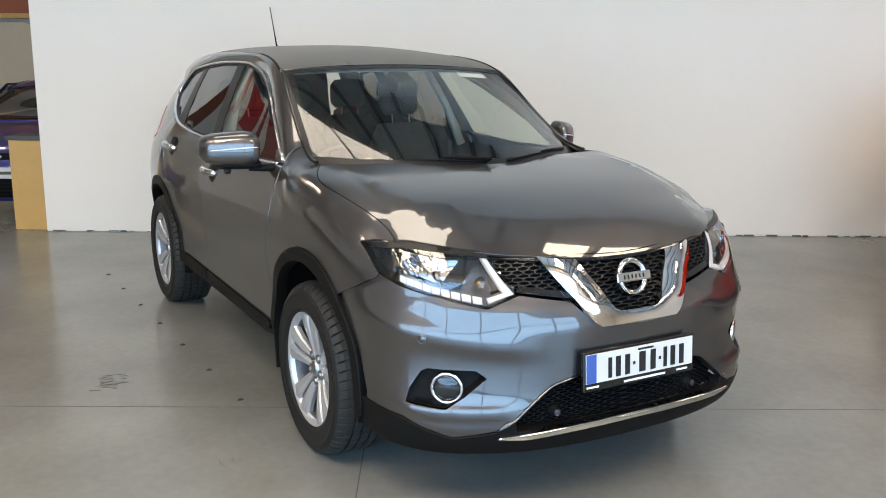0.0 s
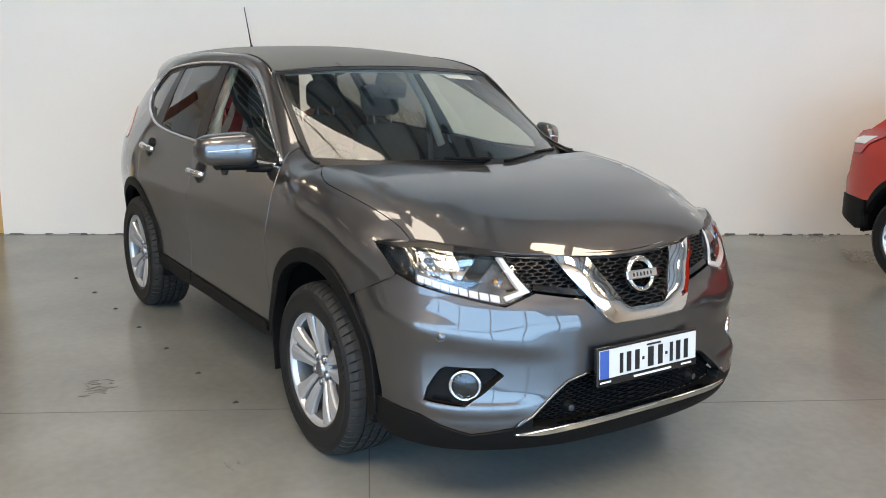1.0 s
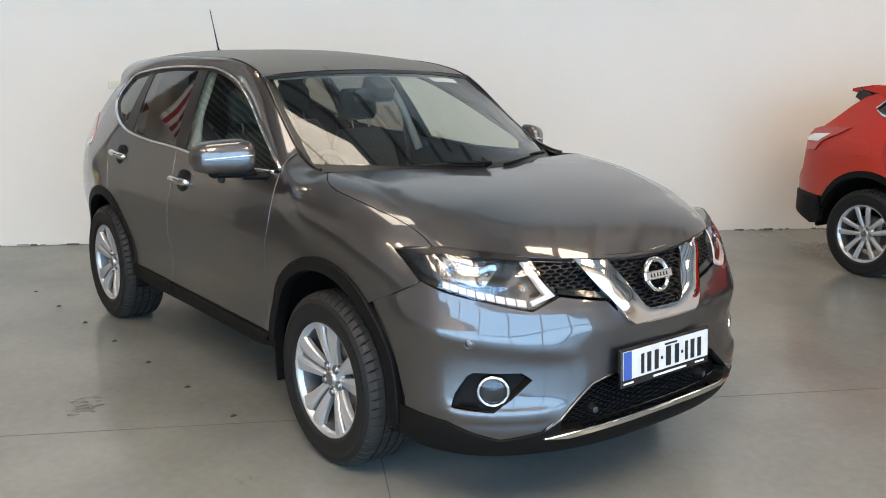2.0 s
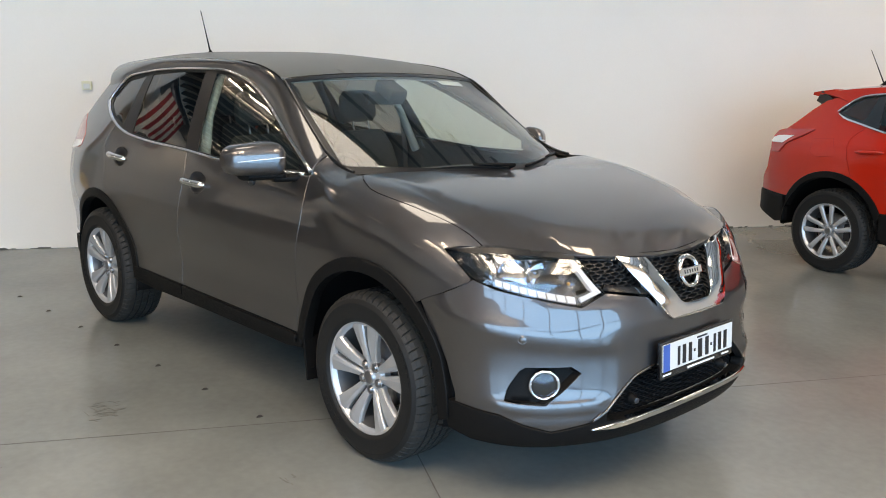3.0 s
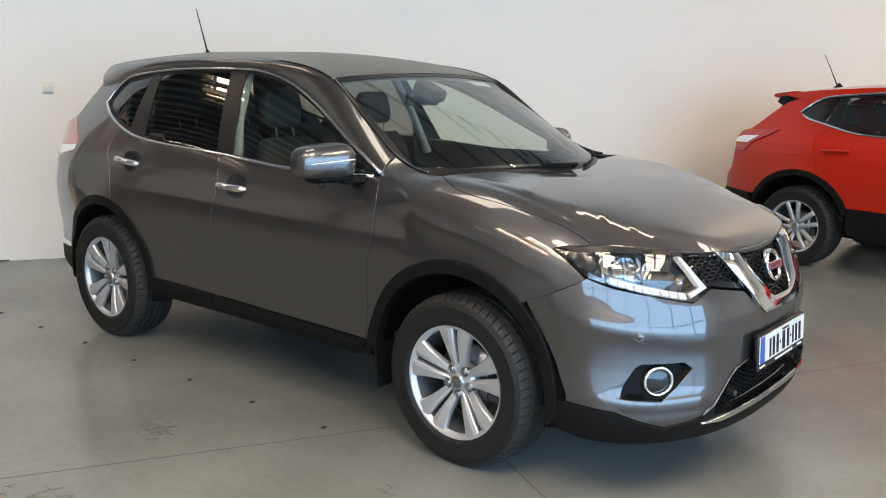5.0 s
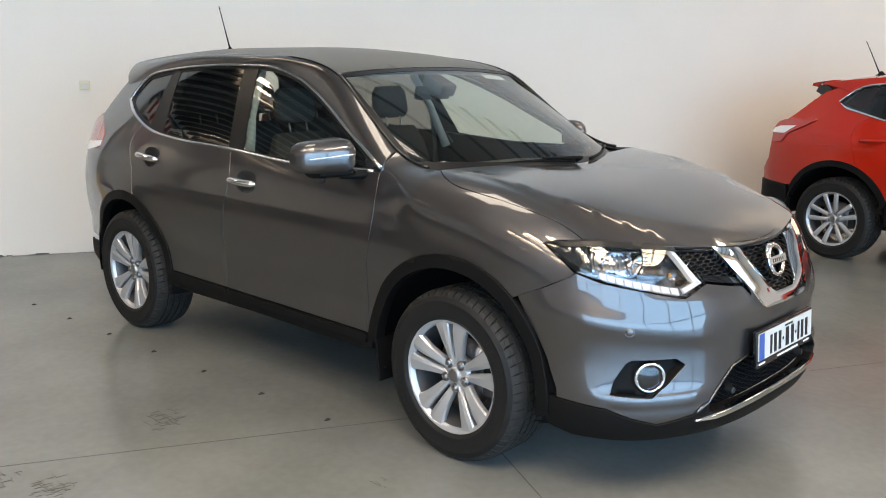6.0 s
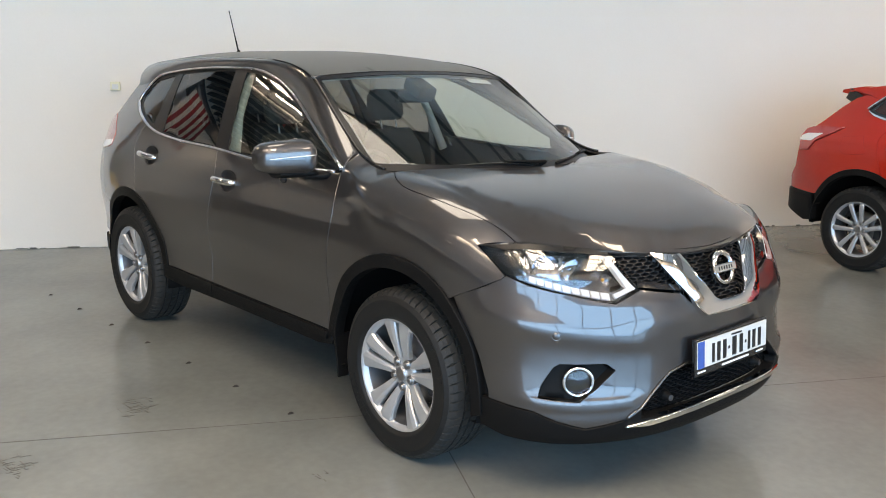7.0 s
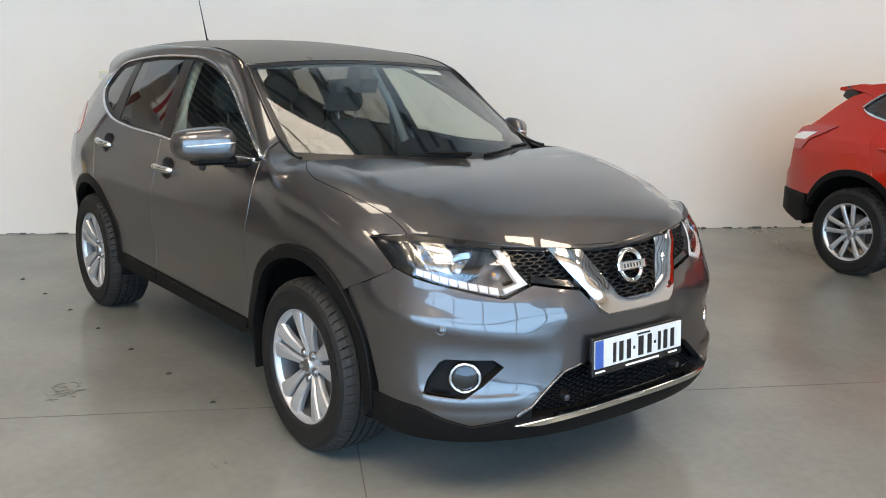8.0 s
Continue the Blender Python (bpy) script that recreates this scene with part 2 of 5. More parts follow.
def panel(name, outline, surf, mat, parent, label="", step=.03, gap=.0025, depth=.014, lift=0.0, flip=False, turn=False, roll=.0025, holes=()):
    """A sheet cut to an outline in a surface's own coordinates, its edge turned in. flip: mirrored to the car's left; turn: the surface's
    own normal points inwards."""
    ring = shrink(dense(outline, step), gap)
    cuts = [shrink(dense(list(h), step), -gap) for h in holes]
    lo, hi = ring.min(0), ring.max(0)
    gx, gy = np.meshgrid(np.arange(lo[0], hi[0], step), np.arange(lo[1], hi[1], step))
    grid = np.stack([gx.ravel(), gy.ravel()], -1)
    grid = grid[inside(grid, ring)]
    for c in cuts:
        grid = grid[~inside(grid, c)]
    loops = [ring] + cuts
    edge = np.concatenate(loops)
    if len(grid):
        far = np.ones(len(grid), bool)
        for k in range(0, len(grid), 2000):
            d = np.min(np.linalg.norm(grid[k:k + 2000, None] - edge[None], axis=2), axis=1)
            far[k:k + 2000] = d > .45 * step
        grid = grid[far]
    uv = np.concatenate([edge, grid])
    cons, start = [], 0
    for lp in loops:
        cons += [(start + i, start + (i + 1) % len(lp)) for i in range(len(lp))]
        start += len(lp)
    out = delaunay_2d_cdt([Vector(p) for p in uv], cons, [], 0, 1e-6)
    vs, tris = np.array([tuple(v) for v in out[0]]), np.array([tuple(f) for f in out[2]])
    mid = vs[tris].mean(1)
    keep = inside(mid, ring)
    for c in cuts:
        keep &= ~inside(mid, c)
    tris = tris[keep]
    back = np.full(len(uv), -1)
    for i, olds in enumerate(out[3]):
        for o in olds:
            back[o] = i
    P = surf(vs[:, 0], vs[:, 1])
    N = normals_of(surf, vs) * (-1 if turn else 1)
    if not turn:
        tris = tris.copy()
    else:
        tris = tris[:, ::-1]
    P = P + N * lift
    verts, faces = [P], [tuple(t) for t in tris]
    corner = [N[i] for t in tris for i in t]
    total, start = len(P), 0
    for li, lp in enumerate(loops):
        idx = [back[start + i] for i in range(len(lp))]
        start += len(lp)
        a, n = P[idx], N[idx]
        tang = np.roll(a, -1, 0) - np.roll(a, 1, 0)
        out_n = np.cross(tang, n)
        out_n /= np.linalg.norm(out_n, axis=1)[:, None] + 1e-12
        area = np.sum(lp[:, 0] * np.roll(lp[:, 1], -1) - np.roll(lp[:, 0], -1) * lp[:, 1])
        sgn = (1 if area > 0 else -1) * (-1 if turn else 1) * (1 if li == 0 else -1)
        out_n *= sgn
        b1 = a - n * roll + out_n * roll * .5
        b2 = a - n * depth + out_n * roll * .5
        k = len(lp)
        verts += [b1, b2]
        edge_n = n * .7 + out_n * .7
        rows = (idx, [total + i for i in range(k)], [total + k + i for i in range(k)])
        shade = (edge_n, out_n, out_n)
        for i in range(k):
            j = (i + 1) % k
            for r0, r1 in ((0, 1), (1, 2)):
                q = [(rows[r0][i], shade[r0][i]), (rows[r0][j], shade[r0][j]), (rows[r1][j], shade[r1][j]), (rows[r1][i], shade[r1][i])]
                q = q[::-1] if sgn > 0 else q
                faces.append(tuple(v for v, _ in q))
                corner += [m_ for _, m_ in q]
        total += 2 * k
    V, NN = np.concatenate(verts), np.array(corner)
    NN = NN / (np.linalg.norm(NN, axis=1)[:, None] + 1e-12)
    if flip:
        V, NN = V * (1, -1, 1), NN * (1, -1, 1)
        turned, at = [], 0
        for f in faces:
            turned.append(NN[at:at + len(f)][::-1])
            at += len(f)
        NN = np.concatenate(turned)
        faces = [f[::-1] for f in faces]
    me = bpy.data.meshes.new(name)
    me.from_pydata(V.tolist(), [], [tuple(int(i) for i in f) for f in faces])
    me.materials.append(mat)
    me.polygons.foreach_set("use_smooth", [True] * len(me.polygons))
    me.normals_split_custom_set(NN.tolist())
    ob = new(name, me)
    ob.parent = parent
    if label:
        ob["label"] = label
    return ob



# ---- the hall
WALL = material("white_wall", (.822, .766, .700), .75, grain=.02, scale=60, bump=.15, stain=.05, stain_scale=.7)
FLOOR = material("painted_concrete", (.169, .181, .173), .20, grain=.12, scale=22, bump=.05, stain=.42, stain_scale=1.1)
def worn_gloss(m, low, high, scale):
    """Lets the gloss wander: walked-off, wiped and dusty patches."""
    nt = m.node_tree
    n, r, c = nt.nodes.new("ShaderNodeTexNoise"), nt.nodes.new("ShaderNodeMapRange"), nt.nodes.new("ShaderNodeTexCoord")
    n.inputs["Scale"].default_value, n.inputs["Detail"].default_value, n.inputs["Distortion"].default_value = scale, 3, .2
    r.inputs["From Min"].default_value, r.inputs["From Max"].default_value = .20, .80
    r.inputs["To Min"].default_value, r.inputs["To Max"].default_value = low, high
    nt.links.new(c.outputs["Object"], n.inputs["Vector"])
    nt.links.new(n.outputs["Fac"], r.inputs["Value"])
    nt.links.new(r.outputs["Result"], nt.nodes["Principled BSDF"].inputs["Roughness"])


worn_gloss(FLOOR, .16, .27, .7)
ROOFING = material("grey_roof_sheet", (.74, .72, .69), .6, grain=.1, scale=10, stain=.2)
BEAM = material("steel_beam", (.15, .146, .14), .6, grain=.1, scale=20)
WOOD = material("beech_panel", (.60, .33, .11), .45, grain=.06, scale=30, stain=.08, stain_scale=4)
DARKTOP = material("dark_worktop", (.05, .048, .05), .4, grain=.1, scale=80)
BEAM_DARK = material("rusted_steel", (.022, .019, .016), .8, grain=.3, scale=80)
JOINT = material("joint_filler", (.085, .084, .078), .9, spec=.1, grain=.2, scale=60)
FRAME = material("window_frame", (.30, .31, .32), .4, .3, grain=.05)
BEIGE = material("beige_panel", (.50, .43, .33), .6, grain=.04, scale=30, stain=.05)


def setting(name, bm, mat, label, m=ROOM):
    ob = part(name, bm, mat, None)
    ob.matrix_world = m
    return tagged(ob, label, name.split("_")[0], kind="structure")


N0, N1, U0, U1 = -4.33, 6.8, -14.0, 12.0
bm = bmesh.new()
box(N1 + 10.8, U1 - U0, .20, ((N1 - 10.8) / 2, (U0 + U1) / 2, -.10), 0, bm)
setting("floor", bm, FLOOR, "grey painted concrete floor with saw-cut joints and scuffs")
setting("wall_north", box(.30, U1 + 3.91, 6.2, (N0 - .15, (U1 - 3.91) / 2, 3.1), .006), WALL, "long white painted wall with chipped foot")
setting("wall_south", box(.30, 5.0, 6.2, (N1 + .15, -11.5, 3.1)), WALL, "white painted front wall beside the glazing")
bm = box(.30, 3.8, 6.2, (N1 + .15, 10.1, 3.1))
box(.30, 17.2, 2.4, (N1 + .15, -.4, 5.0), 0, bm)
setting("wall_front", bm, WALL, "white painted front wall over the glazing")
setting("wall_east", box(N1 + 10.8, .30, 6.2, ((N1 - 10.8) / 2, U1 + .15, 3.1)), WALL, "white painted end wall")
setting("wall_west", box(N1 + 10.8, .30, 6.2, ((N1 - 10.8) / 2, U0 - .15, 3.1)), WALL, "white painted end wall")
setting("wall_back", box(.30, 26, 6.2, (-9.20, -1, 3.1)), WALL, "white painted far wall of the next bay")

# unseen dark band and columns on the end wall, added for the paint to reflect
DARKBAND = material("dark_reflected_band", (.045, .042, .040), .5, grain=.1, scale=20, stain=.2)
setting("trim_west", box(N1 + 10.8, .03, 1.35, ((N1 - 10.8) / 2, U0 + .016, .675), .004), DARKBAND, "unseen dark band added along the end wall for reflections")
for n_ in (-8.6, -4.2, .2, 4.6):
    setting("column_trim", box(.22, .24, 5.4, (n_, U0 + .15, 2.7), .01), BEAM, "unseen dark column added against the end wall for reflections")

# roof: dark corrugated sheets between the roof lights, purlins and rafters
def corrugated(bm, na, nb, a, b):
    """Ribbed sheet from na to nb across the hall, a to b along it, with an upper skin."""
    k = max(2, round((b - a) / .22))
    d = (b - a) / k
    prof = [(a + d * (i + o), ROOF_Z + z) for i in range(k) for o, z in ((0, .0), (.30, .0), (.42, .10), (.88, .10))] + [(b, ROOF_Z)]
    for up in (0, .12):
        rings([[(na, y, z + up) for y, z in prof], [(nb, y, z + up) for y, z in prof]], closed=False, bm=bm)


bm = bmesh.new()
at = U0
for uu, ww, *spans in SKYLIGHTS:
    corrugated(bm, -10.8, N1, at, uu - ww / 2)
    back = -10.8
    for na, nb in spans:
        corrugated(bm, back, na, uu - ww / 2, uu + ww / 2)
        back = nb
    corrugated(bm, back, N1, uu - ww / 2, uu + ww / 2)
    at = uu + ww / 2
corrugated(bm, -10.8, N1, at, U1)
setting("ceiling", bm, ROOFING, "grey corrugated roof sheets between roof lights")
bm = bmesh.new()
for i, u_ in enumerate(np.arange(U0 + .28, U1, .44)):
    end = N1 if i % 2 == 0 else -3.6
    for na, nb in (((-10.8, -1.85), (-.38, end)) if -2.86 < u_ < -.64 else ((-10.8, end),)):
        if nb > na:
            box(nb - na, .075, .12, ((na + nb) / 2, u_, ROOF_Z - .07), 0, bm)
setting("purlins_trim", bm, BEAM, "dark steel purlins under the roof")
for nn_ in (-9.0, -.2):
    bm = box(.16, 25.8, .02, (nn_, -1, ROOF_Z - .24))
    box(.16, 25.8, .02, (nn_, -1, ROOF_Z - .66), 0, bm)
    box(.02, 25.8, .42, (nn_, -1, ROOF_Z - .45), 0, bm)
    setting("rafter_trim", bm, BEAM, "dark steel rafter under the roof")

# glazing bars of the roof lights
bm = bmesh.new()
for uu, ww, *spans in SKYLIGHTS:
    for na, nb in spans:
        for k in range(1, round(ww / .9)):
            box(nb - na, .04, .06, ((na + nb) / 2, uu - ww / 2 + k * ww / round(ww / .9), ROOF_Z + .16), 0, bm)
for uu, ww, *spans in SKYLIGHTS:
    for na, nb in spans:
        count = max(1, round((nb - na) / (.62 if uu < -3 or uu > 3 or na > 0 else 9)))
        for k in range(1, count):
            box(.09, ww, .06, (na + (nb - na) * k / count, uu, ROOF_Z + .16), 0, bm)
setting("glazing_trim", bm, BEAM, "thin dark glazing bars of the roof lights")

# glazed front behind the camera
win = tagged(empty("window_1", ROOM @ pose(N1 + .06, -.4, 0)), "glazed shop front with grey frames", "window", kind="structure")
for yy in np.linspace(-8.56, 8.56, 8):
    part("mullion", box(.10, .08, 3.8, (0, yy, 1.9), .006), FRAME, win)
for zz in (.05, 2.6, 3.75):
    part("transom", box(.09, 17.2, .08, (0, 0, zz), .006), FRAME, win)

# paved yard outside
YARD = material("paved_yard", (.16, .155, .15), .8, grain=.1, scale=20, stain=.15, stain_scale=.3)
setting("ground", box(240, 240, .20, (N1 + 120.3, 0, -.16)), YARD, "plain paved yard outside the glazed front")

# saw-cut floor joints
for nm, bm in (("joint_trim", box(.005, 24, .004, (-.02, -1, -.0013))), ("joint_trim", box(11.0, .005, .004, (1.25, -.57, -.0013)))):
    setting(nm, bm, JOINT, "dark saw-cut joint in the floor")



def spline(xs, ys):
    """A smooth curve through a few stations (monotone cubic)."""
    xs, ys = np.array(xs, float), np.array(ys, float)
    h, d = np.diff(xs), np.diff(ys) / np.diff(xs)
    m = np.zeros(len(xs))
    m[0], m[-1] = d[0], d[-1]
    for i in range(1, len(xs) - 1):
        if d[i - 1] * d[i] > 0:
            w1, w2 = 2 * h[i] + h[i - 1], h[i] + 2 * h[i - 1]
            m[i] = (w1 + w2) / (w1 / d[i - 1] + w2 / d[i])

    def f(x):
        x = np.clip(np.asarray(x, float), xs[0], xs[-1])
        i = np.clip(np.searchsorted(xs, x, side="right") - 1, 0, len(xs) - 2)
        t = (x - xs[i]) / h[i]
        return ((1 + 2 * t) * (1 - t) ** 2 * ys[i] + t * (1 - t) ** 2 * h[i] * m[i]
                + t * t * (3 - 2 * t) * ys[i + 1] + t * t * (t - 1) * h[i] * m[i + 1])
    return f


# ---- body surfaces of the grey car: x forward from the front axle, y to its left, z up
plan_width = spline([-3.64, -3.55, -3.35, -3.0, -2.6, -1.6, -0.6, 0.0, 0.45, 0.7], [.65, .75, .845, .903, .922, .922, .922, .922, .914, .89])
side_shape = spline([.15, .22, .30, .40, .55, .75, .85, .92, 1.0], [.87, .91, .955, .966, .965, .993, .997, .990, .974])
roof_edge = spline([-3.64, -3.2, -2.7, -1.8, -1.1, -.6, 0.0], [.45, .52, .585, .618, .575, .52, .48])


def upper_shape(z):
    """How far out the tumblehome stands: a bowed flank from the shoulder to the roof."""
    k, j = np.maximum(z - 1.1, 0), np.minimum(z, 1.1) - 1.0
    return 1 - .70 * j - 3.35 * j * j - 1.37 * k - .848 * k * k


hood_line = spline([-.5, -.2, 0, .3, .6, .75, .84, .90, .96], [1.235, 1.200, 1.180, 1.141, 1.067, 1.009, .962, .925, .88])


def side_y(x, z):
    flare = .010 * np.exp(-((np.hypot(x, z - .355) - .43) / .10) ** 2) + .012 * np.exp(-((np.hypot(x + 2.705, z - .355) - .43) / .10) ** 2)
    low = plan_width(x) * side_shape(z) + flare * (z < 1.0)
    wide = plan_width(x) * .974
    up = roof_edge(x) + (wide - roof_edge(x)) * upper_shape(z)
    return np.where(z <= 1.0, low, up)


def side(x, z):
    return np.stack([x + 0 * z, -side_y(x, z), z + 0 * x], -1)


def smooth(a, b, x):
    t = np.clip((x - a) / (b - a), 0, 1)
    return t * t * (3 - 2 * t)


hood_drop = spline([-.5, -.2, 0, .1, .24, .4, .47, .55, .7, .96], [.0, .006, .008, .012, .026, .043, .060, .073, .083, .09])
crease = spline([-.5, -.2, 0, .2, .35, .5, .6, .7, .85], [.70, .70, .695, .672, .648, .615, .585, .555, .51])
Y_TOP, SHOULDER = .74, .20


def hood_in(x, y):
    """The bonnet inside the shoulder: nearly flat, with one crease on each side and the flank falling away outside it."""
    a = np.abs(y)
    r = np.sqrt((a - crease(x)) ** 2 + .020 ** 2) * np.where(a > crease(x), 1 / .055, 1 / .11)
    fade = smooth(-.22, .12, x) * smooth(.92, .70, x)
    return hood_line(x) - .004 * a ** 2 - hood_drop(x) * (a / Y_TOP) ** 4 + .011 * fade * np.exp(-r) * smooth(Y_TOP - .004, Y_TOP - .05, a)


def shoulder_slope(x):
    return (hood_in(x, Y_TOP) - hood_in(x, Y_TOP - .01)) / .01


def flank_y(x):
    """Half the width under the shoulder of the wing."""
    return plan_width(x) * .992 - .030 * smooth(.26, .56, x)


def hood_z(x, y):
    a = np.abs(y)
    over = np.clip(a - Y_TOP, 0, None)
    w = flank_y(x) - Y_TOP
    round_off = shoulder_slope(x) * over - SHOULDER * (1 - np.sqrt(1 - np.clip(over / w, 0, .98) ** 2))
    return hood_in(x, np.minimum(a, Y_TOP)) + round_off


def hood(x, y):
    return np.stack([x + 0 * y, y + 0 * x, hood_z(x, y)], -1)


nose = spline([.15, .24, .30, .38, .50, .62, .70, .78, .86, .92, .97, 1.02], [.90, .955, .985, .995, .985, .985, .985, .965, .925, .895, .855, .80])
nose_width = spline([.15, .22, .30, .40, .55, .75, .88, .97, 1.02], [.797, .833, .874, .884, .883, .902, .900, .857, .82])
nose_power = spline([.2, .26, .38, .55, .7, .85, 1.0], [2.5, 2.6, 2.75, 2.5, 2.4, 2.25, 2.2])
XA = .40


def front(s, z):
    """s: about the metres round the nose from the middle; 1.1 at the wheel arch, then straight back along the flank."""
    a = np.clip(np.abs(s) / 1.1, 0, 1) * math.pi / 2
    n = 2 / nose_power(z)
    back = np.maximum(np.abs(s) - 1.1, 0)
    y = nose_width(z) * np.sin(a) ** n - .026 * smooth(.55, .96, np.abs(s)) * smooth(1.16, .98, np.abs(s)) * smooth(.70, .89, z) * smooth(1.02, .90, z)
    return np.stack([XA + (nose(z) - XA) * np.cos(a) ** n - back, np.sign(s) * y, z + 0 * s], -1)


# edge between pillar and windscreen or roof
ditch_y = spline([-3.4, -3.0, -2.2, -1.8, -1.5, -1.3, -1.15, -1.0, -.8, -.67, -.5, -.40, -.25], [.50, .535, .580, .588, .595, .612, .632, .652, .684, .703, .727, .737, .744])
ditch_z = spline([-3.4, -3.0, -2.2, -1.5, -1.3, -1.1, -1.0, -.92, -.8, -.7, -.6, -.5, -.40, -.34, -.25], [1.580, 1.632, 1.668, 1.660, 1.645, 1.610, 1.575, 1.530, 1.443, 1.370, 1.303, 1.243, 1.205, 1.192, 1.185])


def fender(x, v):
    """v: the height up the flank, then on round the shoulder and inwards over the top, to the bonnet or the foot of the windscreen."""
    back, foot = smooth(-.08, -.5, x), smooth(-.17, -.30, x)
    w = flank_y(x) - Y_TOP
    top, m = hood_in(x, Y_TOP), shoulder_slope(x)
    v1 = (1 - back) * (top + m * w - SHOULDER) + back * 1.165
    span = .30 - .17 * back
    vf = np.minimum(v, v1)
    low = plan_width(x) * side_shape(np.minimum(vf, 1.0)) + .010 * np.exp(-((np.hypot(x, vf - .355) - .43) / .10) ** 2)
    low = low + (flank_y(x) - low) * smooth(v1 - .20, v1 + .04, vf)
    y0 = (1 - back) * low + back * side_y(x, vf)
    yt = (1 - foot) * Y_TOP + foot * ditch_y(x)
    zt = (1 - foot) * top + foot * ditch_z(x)
    mt = (1 - foot) * m - foot * (.15 + .5 * smooth(-.3, -.5, x))
    t = np.clip((v - v1) / span, 0, 1)
    k = .55
    ya, za = y0 - k * .58 * back * (zt - v1), v1 + k * (zt - v1)
    yb, zb = yt + k * (y0 - yt), zt + k * mt * (y0 - yt)
    b0, b1, b2, b3 = (1 - t) ** 3, 3 * t * (1 - t) ** 2, 3 * t * t * (1 - t), t ** 3
    inward = np.maximum(v - v1 - span, 0)
    y = b0 * y0 + b1 * ya + b2 * yb + b3 * yt - inward
    z = np.where(t > 0, b0 * v1 + b1 * za + b2 * zb + b3 * zt - mt * inward, vf)
    return np.stack([x + 0 * v, -y, z], -1)


# ---- windscreen, rails and roof
chrome_z = spline([-3.4, -2.96, -2.85, -2.54, -2.14, -1.74, -1.54, -1.31, -1.07, -.81, -.52, -.40], [1.45, 1.50, 1.536, 1.58, 1.604, 1.608, 1.596, 1.544, 1.448, 1.316, 1.176, 1.13])
roof_mid = spline([-3.45, -3.0, -2.4, -1.8, -1.4, -1.15, -.98, -.9], [1.630, 1.680, 1.712, 1.714, 1.690, 1.648, 1.603, 1.57])


def screen(s, v):
    """The windscreen: s from -1 to 1 across, v from 0 at the cowl to 1 at the roof."""
    ex, ey, ez = -.40 - .60 * v, .740 - .09 * v, 1.166 + .405 * v
    cx, cz = .0 - .985 * v, 1.168 + .434 * v
    q = np.abs(s) ** 2.2
    return np.stack([cx + (ex - cx) * q, s * ey, cz + (ez - cz) * q + (.06 - .04 * q) * v * (1 - v)], -1)


def rail(x, w):
    """The strip between the side windows (w = 0) and the windscreen or roof (w = 1)."""
    zc = chrome_z(x)
    yc, yd, zd = side_y(x, zc), ditch_y(x), ditch_z(x)
    my, mz = np.maximum(yc, yd) * .55 + .45 * np.minimum(yc, yd) + .022, (zc + zd) / 2 + .022
    return np.stack([x + 0 * w, -((1 - w) ** 2 * yc + 2 * w * (1 - w) * my + w * w * yd), (1 - w) ** 2 * zc + 2 * w * (1 - w) * mz + w * w * zd], -1)


def roof(t, s):
    """t: 0 at the windscreen, 1 at the tail; s from -1 to 1 across."""
    x = (-.985 - .020 * np.abs(s) ** 2.2) * (1 - t) + t * (-3.38 + .20 * np.abs(s) ** 2.2)
    yd = ditch_y(x)
    return np.stack([x, s * yd, ditch_z(x) + (roof_mid(x) - ditch_z(x)) * (1 - np.abs(s) ** 2.4)], -1)



# ---- the grey car
suv = tagged(empty("suv_car"), "gunmetal grey SUV with chrome V grille, parked on concrete", "car")


def arc(cx, cz, r, a0, a1, n=24, squash=1.0):
    return [(cx + r * math.cos(radians(a0 + (a1 - a0) * i / n)), cz + squash * r * math.sin(radians(a0 + (a1 - a0) * i / n))) for i in range(n + 1)]


def arch_line(cx, r, a0, a1, n=24, tuck=0.0):
    """An arch that draws in towards its foot on the bumper side."""
    out = []
    for i in range(n + 1):
        a = a0 + (a1 - a0) * i / n
        k = r - tuck * float(smooth(62, 12, a))
        out.append((cx + k * math.cos(radians(a)), .355 + k * math.sin(radians(a))))
    return out


R_FRONT, R_REAR = .522, .503
FRONT_DOOR_EDGE = curve([(-.532, .432), (-.507, .75), (-.476, .985), (-.512, 1.160)])
DOOR_SPLIT = curve([(-1.664, .436), (-1.646, .75), (-1.606, 1.02), (-1.652, 1.178)])
REAR_DOOR_EDGE = curve([(-2.585, .844), (-2.640, 1.02), (-2.715, 1.14), (-2.66, 1.248)])
BELT = curve([(-.512, 1.160), (-1.1, 1.150), (-1.652, 1.178), (-2.12, 1.190), (-2.50, 1.222), (-2.78, 1.300), (-2.955, 1.385)])
TOPLINE = curve([(-.512, 1.176), (-.81, 1.316), (-1.07, 1.448), (-1.31, 1.544), (-1.54, 1.596), (-1.74, 1.607), (-2.14, 1.603), (-2.54, 1.578), (-2.84, 1.528), (-2.955, 1.385)])


HOOD_SIDE = [(-.205, -.762), (-.16, -.792), (-.10, -.816), (-.03, -.828), (.10, -.824), (.24, -.806), (.38, -.786), (.47, -.768), (.565, -.770)]


def fender_v(x, y):
    """How far up and over the wing its surface reaches a given distance from the middle."""
    lo_, hi_ = 1.0, 1.6
    for _ in range(40):
        m_ = (lo_ + hi_) / 2
        if -float(fender(np.array(x), np.array(m_))[1]) > y:
            lo_ = m_
        else:
            hi_ = m_
    return lo_


